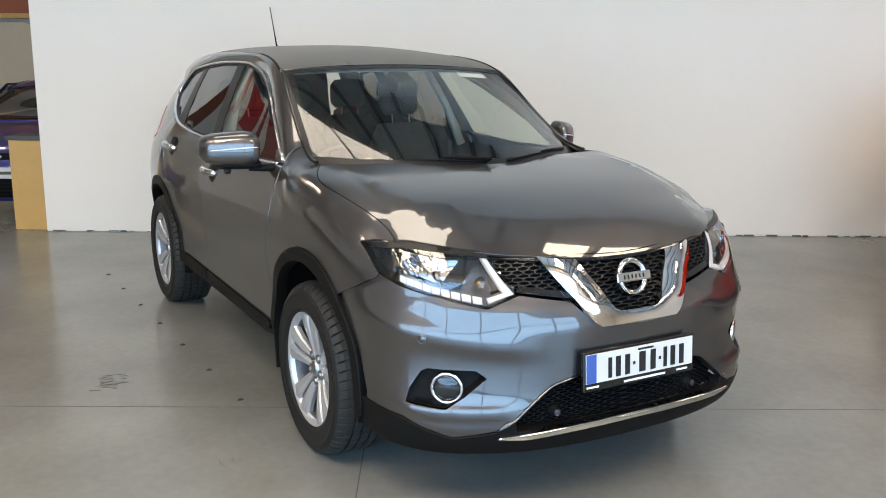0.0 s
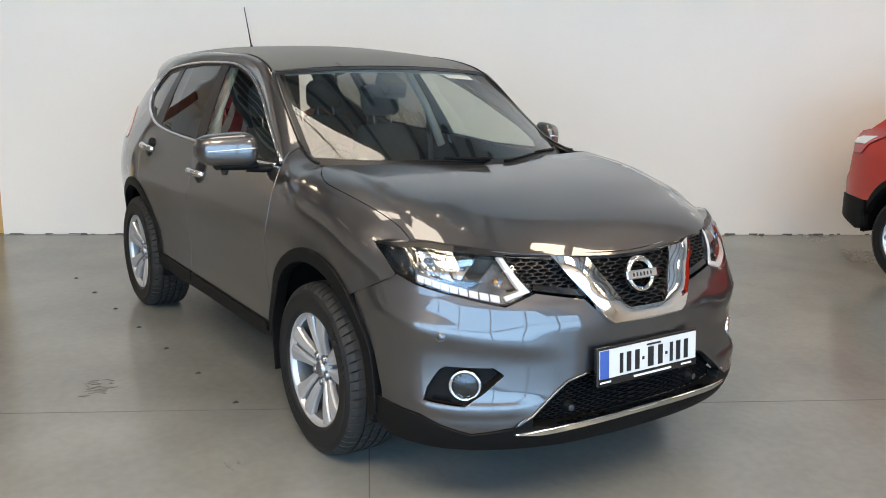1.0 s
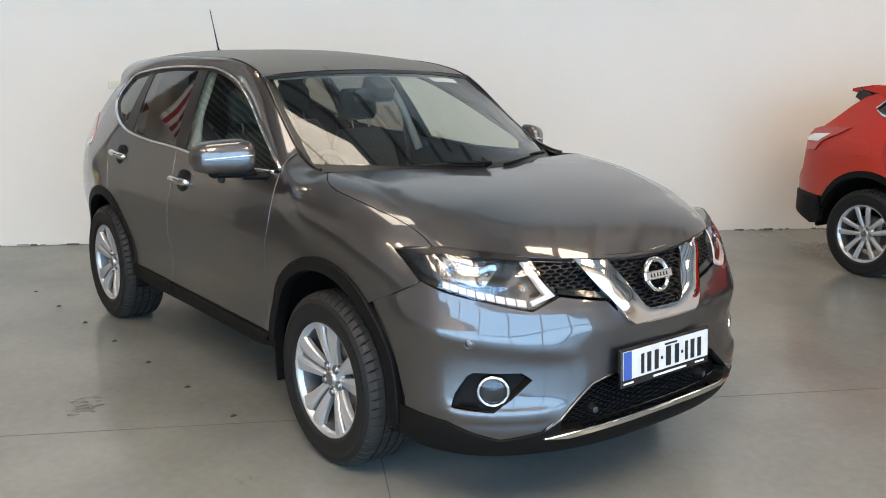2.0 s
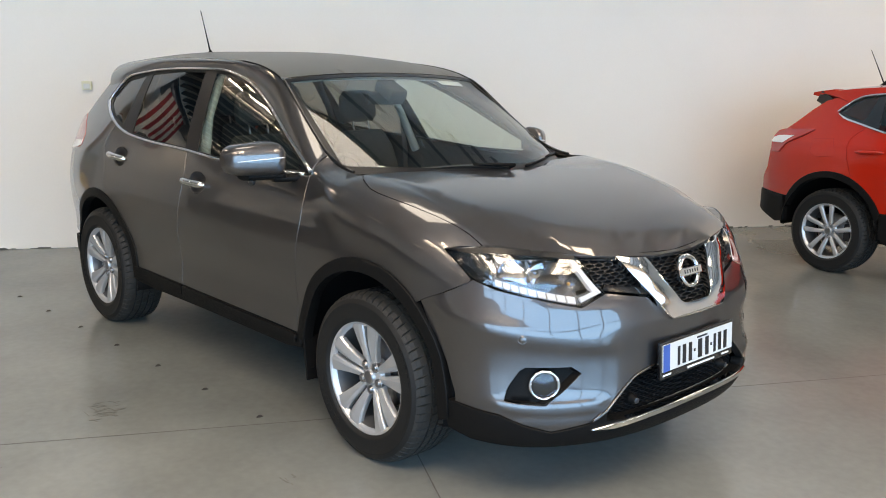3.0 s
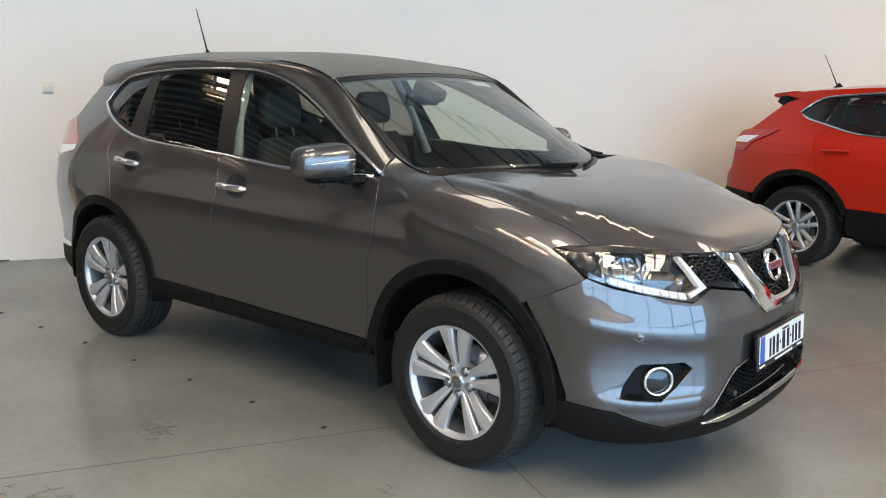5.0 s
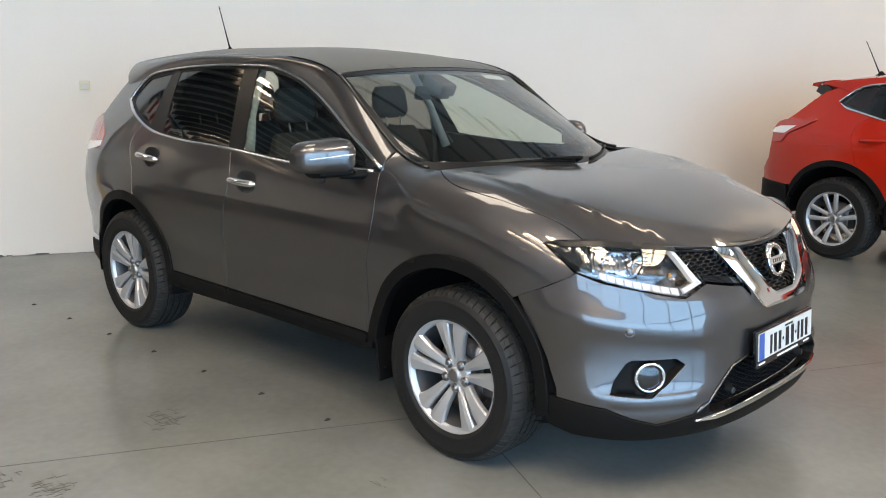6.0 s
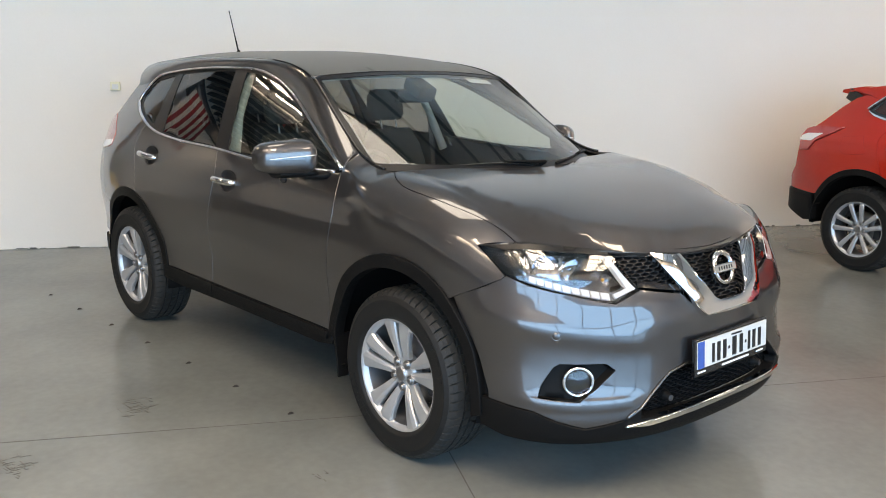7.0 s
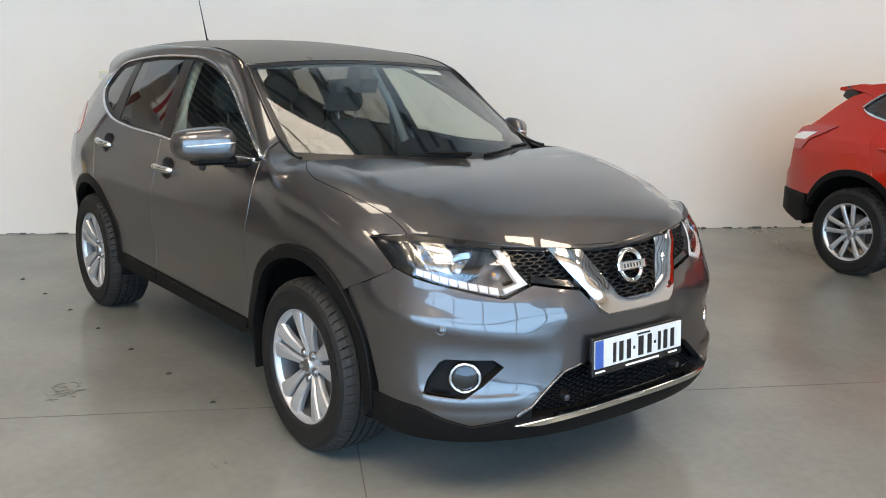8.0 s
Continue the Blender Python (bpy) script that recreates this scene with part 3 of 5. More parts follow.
def fender_h(x, z):
    """How far up the wing's surface lies a given height."""
    lo_, hi_ = .5, 1.3
    for _ in range(40):
        m_ = (lo_ + hi_) / 2
        if float(fender(np.array(x), np.array(m_))[2]) < z:
            lo_ = m_
        else:
            hi_ = m_
    return lo_


def between(pts, x0, x1):
    """The stretch of a curve with x from x0 down to x1."""
    return [p for p in pts if x1 - 1e-6 <= p[0] <= x0 + 1e-6]


def car_side(flip):
    """Fender, doors, quarter panel, cladding and side windows of one side."""
    k = dict(flip=flip)
    # front wing: up the arch, along the bumper joint and lamp, back over the top, down the door edge
    arch_f = arch_line(0, R_FRONT, 171.5, 51.5, tuck=.034)
    top = [(x, fender_v(x, -y)) for x, y in curve(HOOD_SIDE)[::-1]]
    base = [(x, fender_v(x, y)) for x, y in ((-.25, .752), (-.33, .744), (-.42, .738), (-.507, .730))]
    wing = [FRONT_DOOR_EDGE[0]] + arch_f + [(x, fender_h(x, z)) for x, z in ((.37, .785), (.43, .812), (.49, .842), (.546, .870), (.557, .888), (.489, .934), (.416, .981), (.46, .992), (.53, .996))] + top + base + FRONT_DOOR_EDGE[::-1]
    panel("front_wing", wing, fender, PAINT, suv, step=.028, **k)
    # doors
    doorf = FRONT_DOOR_EDGE + between(BELT, -.52, -1.64) + DOOR_SPLIT[::-1]
    d1 = panel("front_door", doorf, side, PAINT, suv, holes=([(-1.450 + .086 * math.cos(a), 1.028 + .054 * math.sin(a)) for a in np.linspace(0, 2 * math.pi, 25)[:-1]],), **k)
    arch_r = arc(-2.705, .355, R_REAR, 9.5, 76)
    doorr = DOOR_SPLIT + between(BELT, -1.66, -2.655) + REAR_DOOR_EDGE[::-1][1:] + arch_r[::-1]
    d2 = panel("rear_door", doorr, side, PAINT, suv, holes=([(-2.428 + .086 * math.cos(a), 1.078 + .054 * math.sin(a)) for a in np.linspace(0, 2 * math.pi, 25)[:-1]],), **k)
    # quarter panel with the rear pillar
    tail = curve([(-3.60, .62), (-3.61, .90), (-3.56, 1.05), (-3.45, 1.17), (-3.33, 1.28), (-3.17, 1.49), (-3.15, 1.53)])
    quarter = REAR_DOOR_EDGE + between(BELT, -2.67, -2.96) + [(-2.955, 1.40), (-2.90, 1.47), (-2.86, 1.525)] + [(-3.0, 1.53), (-3.15, 1.53)] + tail[::-1] + [(-3.60, .50)] + arc(-2.705, .355, R_REAR, 165, 76)
    panel("quarter_panel", quarter, side, PAINT, suv, **k)
    # black arch and sill cladding
    for cx, ro, ri, a0, a1, nm in ((0, R_FRONT, .468, 171, -3, "front_arch_cladding"), (-2.705, R_REAR, .450, 172, 9, "rear_arch_cladding")):
        tk = .034 if cx == 0 else 0
        ring = arch_line(cx, ro, a0, a1, tuck=tk) + arch_line(cx, ri, a1 - 3, a0 + 4, tuck=tk * .8)
        panel(nm, ring, side, CLAD, suv, "matt black plastic arch cladding", step=.025, lift=.007, depth=.05, roll=.006, gap=0, **k)
    sill = [(-.515, .428), (-.505, .365), (-.62, .345), (-1.45, .345), (-2.05, .336), (-2.16, .340), (-2.285, .358), (-2.262, .440)]
    panel("sill_cladding", sill, side, CLAD, suv, "matt black plastic sill cladding", lift=-.004, depth=.08, roll=.012, gap=0, **k)
    strip = [(-.535, .424), (-.535, .386), (-1.658, .382), (-1.658, .431)]
    panel("door_cladding", strip, side, CLAD, d1, lift=.010, depth=.02, roll=.004, **k)
    strip = [(-1.668, .431), (-1.668, .382), (-2.255, .370), (-2.250, .440)]
    panel("door_cladding", strip, side, CLAD, d2, lift=.010, depth=.02, roll=.004, **k)
    # wheel-arch liner: a dark barrel inside the arch
    for cx, ro in ((0, .50), (-2.705, .485)):
        sgn = 1 if flip else -1
        loops = []
        for y, r in ((.885, ro - .035), (.86, ro - .01), (.70, ro), (.42, ro), (.40, .05)):
            loops.append([(cx + r * math.cos(a), sgn * y, max(.355 + r * math.sin(a), .285)) for a in np.linspace(-.45, math.pi + .45, 30)])
        part("arch_liner", rings(loops, closed=False), MESHBLACK, suv)
    # side windows
    front_glass = [(-.60, 1.178), (-1.1, 1.166), (-1.548, 1.188), (-1.690, 1.588)] + curve([(-1.54, 1.577), (-1.32, 1.525), (-1.08, 1.430), (-.84, 1.310), (-.63, 1.205)])
    g1 = panel("window", front_glass, side, FRONTGLASS, d1, "clear side window glass", lift=-.006, depth=.004, gap=0, **k)
    rear_glass = [(-1.690, 1.192), (-2.10, 1.204), (-2.385, 1.226), (-2.478, 1.562), (-2.14, 1.586), (-1.822, 1.590)]
    g2 = panel("window", rear_glass, side, TINTGLASS, d2, "tinted side window glass", lift=-.006, depth=.004, gap=0, **k)
    quarter_glass = [(-2.565, 1.262), (-2.76, 1.316), (-2.885, 1.375), (-2.91, 1.42), (-2.82, 1.512), (-2.575, 1.550)]
    g3 = panel("quarter_window", quarter_glass, side, TINTGLASS, suv, "tinted quarter window glass", lift=-.006, depth=.004, gap=0, **k)
    # black frame between the panes, and the bright line round them
    frame_out = TOPLINE + BELT[::-1][1:-1]
    panel("window_frame", frame_out, side, PILLARBLACK, suv, "gloss black window pillars", lift=-.003, depth=.006, gap=.004, holes=(front_glass, rear_glass, quarter_glass), **k)
    sg = 1 if flip else -1
    loop = np.array(TOPLINE + BELT[::-1][1:])
    pts = side(loop[:, 0], loop[:, 1])
    nn = normals_of(side, loop)
    pts = (pts + nn * .004) * (1, -sg, 1)
    part("window_chrome", tube([tuple(p) for p in pts[::2]], .0105, 8, flat=.85), CHROME, suv, "chrome strip round the side windows")
    return d1, d2


doors = [car_side(False), car_side(True)]

# door handles: a chrome bar over a round recess
for flip, pair in ((False, doors[0]), (True, doors[1])):
    for d, (hx, hz, tilt) in zip(pair, ((-1.470, 1.030, .03), (-2.448, 1.080, .09))):
        sy = 1 if flip else -1
        y = sy * float(side_y(np.array(hx), np.array(hz)))
        bm = bmesh.new()
        pts = [(hx - .118 + .236 * i / 10, y + sy * (.006 + .028 * math.sin(math.pi * i / 10) ** .6), hz + tilt * (i / 10 - .5) * -.2) for i in range(11)]
        tube(pts, [.014, .022, .025, .025, .024, .024, .024, .024, .025, .022, .014], 12, bm, flat=.8)
        part("door_handle", bm, CHROME, d, "chrome door handle")
        bm = lathe([(.074, -.002), (.066, -.010), (.048, -.020), (.02, -.025), (.001, -.026)], 32)
        o = part("handle_recess", bm, PAINT, d)
        o.matrix_basis = pose(hx + .02, y - sy * .001, hz, -6 if flip else 6, 0, 0 if flip else 180) @ Matrix.Diagonal((1.25, 1, .78, 1))

# hood
HOOD_NOSE = [(.755, -.580), (.80, -.50), (.838, -.367), (.866, -.23), (.880, -.10), (.882, 0.0)]
right = curve(HOOD_SIDE) + curve(HOOD_NOSE)
cowl = curve([(-.105, 0.0), (-.115, -.20), (-.142, -.446), (-.185, -.65), (-.205, -.762)])
bonnet = cowl[1:-1] + right
bonnet = bonnet + [(x, -y) for x, y in reversed(bonnet) if abs(y) > 1e-6]
panel("bonnet", [cowl[0]] + bonnet, hood, PAINT, suv, step=.03, depth=.010)
# dark scuttle between bonnet and glass
sc = [(-.095, 0.0), (-.105, -.20), (-.132, -.45), (-.175, -.65), (-.20, -.745), (-.33, -.735), (-.40, -.70), (-.34, -.55), (-.25, -.30), (-.22, 0)]
sc = sc + [(x, -y) for x, y in reversed(sc) if y]
panel("scuttle", sc, lambda x, y: np.stack([x, y, np.minimum(hood_z(x, y), 1.19) - .022], -1), CLAD, suv, gap=0)

# front bumper: painted skin, black lower lip, chrome strip
up_edge = [(-1.165, .775), (-.945, .870), (-.905, .888), (-.80, .862), (-.62, .833), (-.446, .797), (-.338, .838), (-.180, .806), (-.108, .728), (0, .716)]
low_edge = [(0, .530), (-.150, .532), (-.222, .508), (-.332, .398), (-.40, .362), (-.574, .338), (-.70, .365), (-.81, .396), (-1.022, .408)]
arch_s = [(-1.022, .44), (-1.05, .545), (-1.098, .66), (-1.165, .775)]
bumper_r = [p for p in (low_edge[1:] + arch_s[:-1] + up_edge[:-1])]
outline = [(0, .530)] + bumper_r + [(0, .716)] + [(-a, b) for a, b in reversed(bumper_r)]
fog_cut = [(-.785, .453), (-.765, .500), (-.712, .566), (-.685, .579), (-.495, .578), (-.455, .552), (-.530, .486), (-.600, .445)]


def bumper_skin(s, z):
    """The nose with the swept crease below the lamps and the scooped lower corners."""
    p = front(s, z)
    a = np.abs(s)
    groove = -.001 * np.exp(-((z - (.610 + .06 * (a - .6))) / .036) ** 2) * smooth(.16, .34, a) * smooth(1.0, .72, a)
    wedge = .009 * np.exp(-((z - (.672 + .13 * (a - .45))) / .042) ** 2) * smooth(.22, .42, a) * smooth(1.05, .8, a)
    sill = .010 * np.exp(-((z - .432) / .022) ** 2) * smooth(.30, .42, a) * smooth(.95, .75, a)
    d = groove + wedge + sill
    ang = np.clip(a / 1.1, 0, 1) * math.pi / 2
    return p + np.stack([d * np.cos(ang), np.sign(s) * d * np.sin(ang), 0 * d], -1)


bumper = panel("front_bumper", outline, bumper_skin, PAINT, suv, step=.022, depth=.03, holes=(fog_cut, [(-a, b) for a, b in fog_cut]))
lip_top = low_edge[::-1][:-1]
lip_r = [(-1.062, .33), (-1.05, .29), (-.95, .268), (-.69, .268), (-.475, .272), (-.193, .268), (0, .266)]
lip = [(-1.055, .404), (-1.022, .404)] + [(a, b - .004) for a, b in lip_top[1:6]] + [(-.33, .356), (-.2, .345), (0, .342)]
low = lip + [(-a, b) for a, b in reversed(lip[:-1])] + [(-a, b) for a, b in lip_r[:-1]] + [(0, .266)] + lip_r[:-1][::-1]
panel("bumper_lip", low, front, CLAD, suv, "matt black lower bumper lip", step=.025, depth=.05, lift=.004, roll=.008, gap=0)
strip = [(-.400, .336), (-.30, .345), (-.15, .354), (0, .358)]
strip = strip + [(-a, b) for a, b in reversed(strip[:-1])] + [(.400, .334), (.30, .326), (.15, .334), (0, .337), (-.15, .334), (-.30, .326)]
panel("bumper_strip", strip, front, CHROME, bumper, "satin chrome strip along the lower lip", step=.02, depth=.03, lift=.012, roll=.008, gap=0)


def honeycomb(name, poly, surf, parent, cell, wire, inset, squash, mat):
    """A pressed mesh of flattened hexagons, clipped to an outline, in front of a dark backing."""
    poly = np.array(poly)
    lo, hi = poly.min(0), poly.max(0)
    bm = bmesh.new()
    h = cell * squash
    rows, cols = int((hi[1] - lo[1]) / (h * .75)) + 2, int((hi[0] - lo[0]) / cell) + 2
    for i in range(rows):
        for j in range(cols):
            cx, cz = lo[0] + (j + .5 * (i % 2)) * cell, lo[1] + i * h * .75
            ring_o = np.array([(cx + .52 * cell * math.cos(radians(60 * k + 30)) * 1.15, cz + .5 * h * math.sin(radians(60 * k + 30))) for k in range(6)])
            if not inside(np.array([[cx, cz]]), poly)[0]:
                continue
            ring_i = (ring_o - (cx, cz)) * (1 - wire) + (cx, cz)
            a, b = surf(ring_o[:, 0], ring_o[:, 1]), surf(ring_i[:, 0], ring_i[:, 1])
            back = surf(ring_i[:, 0], ring_i[:, 1]) - np.array([.018, 0, 0])
            va, vb, vc = ([bm.verts.new(p) for p in q - np.array([inset, 0, 0])] for q in (a, b, back))
            for k in range(6):
                l = (k + 1) % 6
                bm.faces.new((va[k], va[l], vb[l], vb[k]))
                bm.faces.new((vb[k], vb[l], vc[l], vc[k]))
    return part(name, bm, mat, parent, "black honeycomb mesh")


# upper grille, from lamp to lamp, behind the chrome V
GR = [(-.440, .968), (-.268, .955), (0, .935), (.268, .955), (.440, .968), (.335, .850), (.182, .816), (.105, .738), (-.105, .738), (-.182, .816), (-.335, .850)]
panel("grille_backing", GR, lambda s, z: front(s, z) - np.array([.06, 0, 0]), MESHBLACK, suv, gap=0, depth=.01)
grille = honeycomb("grille", GR, front, suv, .038, .20, .020, .42, MESHGLOSS)
panel("grille_frame", [(-.445, .980), (-.268, .967), (0, .950), (.268, .967), (.445, .980), (.44, .962), (.268, .945), (0, .928), (-.268, .945), (-.44, .962)], front, GLOSSBLACK, grille, step=.02, lift=-.006, gap=0)
bar = [(-.345, .848), (-.175, .815), (-.175, .835), (-.335, .868)]
for sg in (1, -1):
    panel("grille_bar", [(sg * a, b) for a, b in bar], front, GLOSSBLACK, grille, step=.02, lift=-.004, gap=0)

# the V: two broad chrome arms and a foot, standing proud
def v_skin(s, z):
    p = front(s, z)
    a = np.abs(s)
    mid = .20 + (z - .93) * .62
    ridge = .030 - .020 * np.clip(np.abs(a - mid) / .06, 0, 1.5) ** 1.5
    foot = smooth(.80, .745, z) * .024
    return p + np.stack([np.maximum(ridge * (1 - smooth(.80, .745, z)), 0) + foot + .004, 0 * s, 0 * s], -1)


V = [(-.275, .960), (-.150, .944), (-.105, .865), (-.062, .775), (-.045, .762), (0, .760)]
V = V + [(-a, b) for a, b in reversed(V[:-1])]
V = V + [(.118, .732), (.10, .716), (0, .712), (-.10, .716), (-.118, .732)]
panel("grille_chrome", V, v_skin, CHROME, grille, "broad chrome V over the grille", step=.014, depth=.05, roll=.008, gap=0)
# round emblem with a plain bar across
bm = bmesh.new()
lathe([(.050, .004), (.058, .012), (.064, .012), (.070, .004), (.070, -.02), (.050, -.02), (.050, .004)], 48, "x", bm)
em = part("emblem", bm, CHROME, grille, "round chrome emblem with a plain bar")
em.matrix_basis = pose(.945, 0, .868, 0, -17, 0)
bm = box(.014, .160, .036, (.006, 0, 0), .005)
part("emblem_bar", bm, CHROME, em)
for i in range(6):
    part("emblem_inlay", box(.003, .007, .015, (.0125, -.045 + .018 * i, 0), .001), INK, em)

# lower grille with its two round sensors, plate carrier
LG = [(-.222, .505), (-.150, .528), (.150, .528), (.222, .505), (.330, .398), (.33, .36), (.2, .348), (0, .345), (-.2, .348), (-.33, .36), (-.330, .398)]
panel("lower_grille_backing", LG, lambda s, z: front(s, z) - np.array([.08, 0, 0]), MESHBLACK, suv, gap=-.01, depth=.01)
lower = honeycomb("lower_grille", LG, front, suv, .030, .22, .055, .42, MESHBLACK)
for sg in (1, -1):
    bm = lathe([(.001, .030), (.010, .030), (.016, .026), (.017, .010), (.024, .006), (.028, -.01), (.028, -.03)], 24, "x")
    o = part("parking_sensor", bm, CLAD, lower)
    o.matrix_basis = pose(.938, sg * .325, .402, 0, 0, sg * 10) @ Matrix.Scale(.85, 4)
    o = part("sensor_face", lathe([(.001, .002), (.012, .002), (.015, 0)], 20, "x"), DARKMETAL, o)
    o.matrix_basis = pose(.029, 0, 0)
    # painted sensors in the bumper corners
    q = bumper_skin(np.array([sg * .693]), np.array([.690]))[0]
    o = part("parking_sensor", lathe([(.001, .006), (.012, .006), (.014, .003), (.0155, .003), (.018, .005), (.018, -.01)], 24, "x"), PAINT, bumper)
    o.matrix_basis = pose(q[0] - .002, q[1] - sg * .002, q[2], 0, -3, sg * 56)
    edge = dense([(.150, .536), (.224, .512), (.334, .400), (.402, .364)], .02)[:-12]
    pts = front(sg * edge[:, 0], edge[:, 1]) + np.array([.004, 0, 0])
    keep = [tuple(p) for p, e in zip(pts, edge)]
    part("opening_lip", tube(keep, .0045, 8), PAINT, bumper)
plate = part("plate_holder", box(.016, .530, .148, (0, 0, 0), .004), GLOSSBLACK, suv, "black number plate holder")
plate.matrix_basis = pose(1.005, .004, .556, 0, -4, 0)
white = part("number_plate", box(.004, .512, .108, (.011, 0, .010), .001), PLATEWHITE, plate, "white number plate with blue end band")
part("plate_band", box(.003, .044, .106, (.0135, -.233, .010), .0005), PLATEBLUE, white)
xx = -.165
for wd in (.034, .046, .046, .022, .060, .050, .022, .034, .046, .046):
    hh = .012 if wd == .022 else .076
    part("plate_bar", box(.002, wd * .50, hh, (.0142, xx + wd / 2, .004), .0005), INK, white)
    xx += wd * .945
part("plate_bar", box(.002, .075, .007, (.0142, .02, .052), .0005), INK, white)
part("holder_bar", box(.002, .20, .008, (.011, .02, -.060), .0005), PAPER, plate)
for yy in (-.225, .205):
    part("holder_bar", box(.002, .055, .007, (.011, yy, -.058), .0005), PAPER, plate)


def lamp_side(sg):
    """One headlight: housing, bowls, running-light strip, indicator and a clear cover."""
    def f(s, z):
        return front(sg * s, z)

    def g(d):
        return lambda s, z: front(sg * s, z) - np.array([d, 0, 0]) - np.stack([0 * s, sg * d * .8 * np.sin(np.clip(s / 1.1, 0, 1) * 1.5), 0 * s], -1)
    tn = sg < 0
    out = curve([(1.09, .985), (.95, .994), (.80, 1.003), (.70, .999), (.60, .993), (.50, .985), (.438, .977)]) + [(.395, .92), (.342, .838)] + curve([(.348, .828), (.446, .801), (.60, .828), (.795, .866), (.908, .892)]) + [(.995, .936)]
    lamp = panel("headlight", out, f, LENS, suv, "headlight with clear cover, lit white running strip", step=.025, lift=.003, depth=.006, gap=.002, turn=tn)
    panel("lamp_housing", out, g(.075), LAMPGREY, lamp, step=.04, gap=.0, depth=.01, turn=tn)
    # rim wall between cover and housing
    o = np.array(dense(out, .03))
    a, b = f(o[:, 0], o[:, 1]), g(.076)(o[:, 0], o[:, 1])
    part("lamp_rim", rings([a.tolist(), b.tolist()]), GLOSSBLACK, lamp)
    # gloss black brow along the top
    brow = curve([(1.085, .984), (.95, .992), (.80, 1.001), (.70, .997), (.60, .991), (.50, .983), (.440, .975)], .04)
    panel("lamp_brow", brow + [(x, z - .017 * min(1, (1.10 - x) * 6)) for x, z in brow[::-1]], f, PILLARBLACK, lamp, "gloss black brow", step=.02, lift=.005, depth=.006, gap=0, turn=tn)
    # bright frame along the lower edge with the lit strip
    lo = curve([(.352, .838), (.446, .804), (.60, .831), (.80, .874)], .02)
    up = [(x, z + .030) for x, z in lo]
    panel("lamp_bezel", lo + up[::-1], g(.016), LAMPGREY, lamp, step=.02, gap=0, depth=.03, turn=tn)
    n = 9
    for i in range(n):
        s0, s1 = .462 + .335 * i / n, .462 + .335 * (i + .80) / n
        z0, z1 = .812 + (s0 - .46) * .190, .812 + (s1 - .46) * .190
        panel("running_light", [(s0, z0 - .002), (s1, z1 - .002), (s1, z1 + .019), (s0, z0 + .019)], g(.006), DRL, lamp, step=.02, gap=0, depth=.012, turn=tn)
    arm = [(.352, .840), (.440, .812), (.446, .830), (.390, .846), (.420, .900), (.462, .962), (.444, .964), (.398, .905)]
    panel("running_light", arm, g(.006), DRL, lamp, step=.02, gap=.002, depth=.02, turn=tn)
    bar = [(.466, .956), (.530, .958), (.600, .870), (.532, .862)]
    panel("lamp_divider", bar, g(.020), GLOSSBLACK, lamp, step=.02, gap=0, depth=.03, turn=tn)
    shell = [(.51, .862), (.60, .862), (.80, .900), (.82, .962), (.62, .962), (.51, .955)]
    panel("lamp_shell", shell, g(.058), REFLECTOR, lamp, step=.02, gap=0, depth=.01, turn=tn)
    for i in range(7):
        s0 = .66 + .022 * i
        panel("lamp_flute", [(s0, .885), (s0 + .010, .885), (s0 + .014, .960), (s0 + .004, .960)], g(.045), REFLECTOR, lamp, step=.02, gap=0, depth=.02, turn=tn)
    top = [(.47, .958), (.60, .968), (.80, .972), (.80, .962), (.60, .958), (.47, .948)]
    panel("lamp_bezel", top, g(.022), REFLECTOR, lamp, step=.02, gap=0, depth=.02, turn=tn)
    # bowls
    for s0, z0, r, mat in ((.700, .922, .050, REFLECTOR), (.565, .908, .054, REFLECTOR)):
        q = front(np.array([sg * s0]), np.array([z0]))[0]
        bm = lathe([(r, 0), (r * 1.06, -.004), (r * .96, -.012), (r * .8, -.035), (r * .42, -.058), (.010, -.062), (.009, -.03), (.001, -.028)], 32, "x")
        o = part("lamp_bowl", bm, mat, lamp)
        o.matrix_basis = pose(q[0] - .032, q[1] - sg * .016, q[2], 0, 0, sg * 12) @ Matrix.Diagonal((1, 1.15, .82, 1))
    # facets of the inner bezel
    rim = [(.62, .885), (.645, .955), (.632, .955), (.607, .885)]
    panel("lamp_bezel", rim, g(.024), REFLECTOR, lamp, step=.02, gap=0, depth=.03, turn=tn)
    rim = [(.77, .900), (.795, .965), (.76, .965), (.745, .895)]
    panel("lamp_bezel", rim, g(.028), REFLECTOR, lamp, step=.02, gap=0, depth=.03, turn=tn)
    tip = [(.815, .888), (.840, .985), (1.05, .980), (.985, .947), (.905, .915)]
    panel("lamp_divider", tip, g(.022), GLOSSBLACK, lamp, step=.03, gap=0, depth=.03, turn=tn)
    # indicator
    q = front(np.array([sg * .445]), np.array([.872]))[0]
    bm = lathe([(.026, 0), (.022, -.010), (.010, -.018), (.001, -.02)], 24, "x")
    o = part("indicator_bowl", bm, LAMPGREY, lamp)
    o.matrix_basis = pose(q[0] - .030, q[1], q[2], 0, 0, sg * 10)
    bm = bmesh.new()
    bmesh.ops.create_uvsphere(bm, u_segments=12, v_segments=8, radius=.007)
    o = part("indicator_bulb", smooth_bm(bm), AMBER, lamp, "amber indicator bulb")
    o.matrix_basis = pose(q[0] - .040, q[1], q[2])
    return lamp


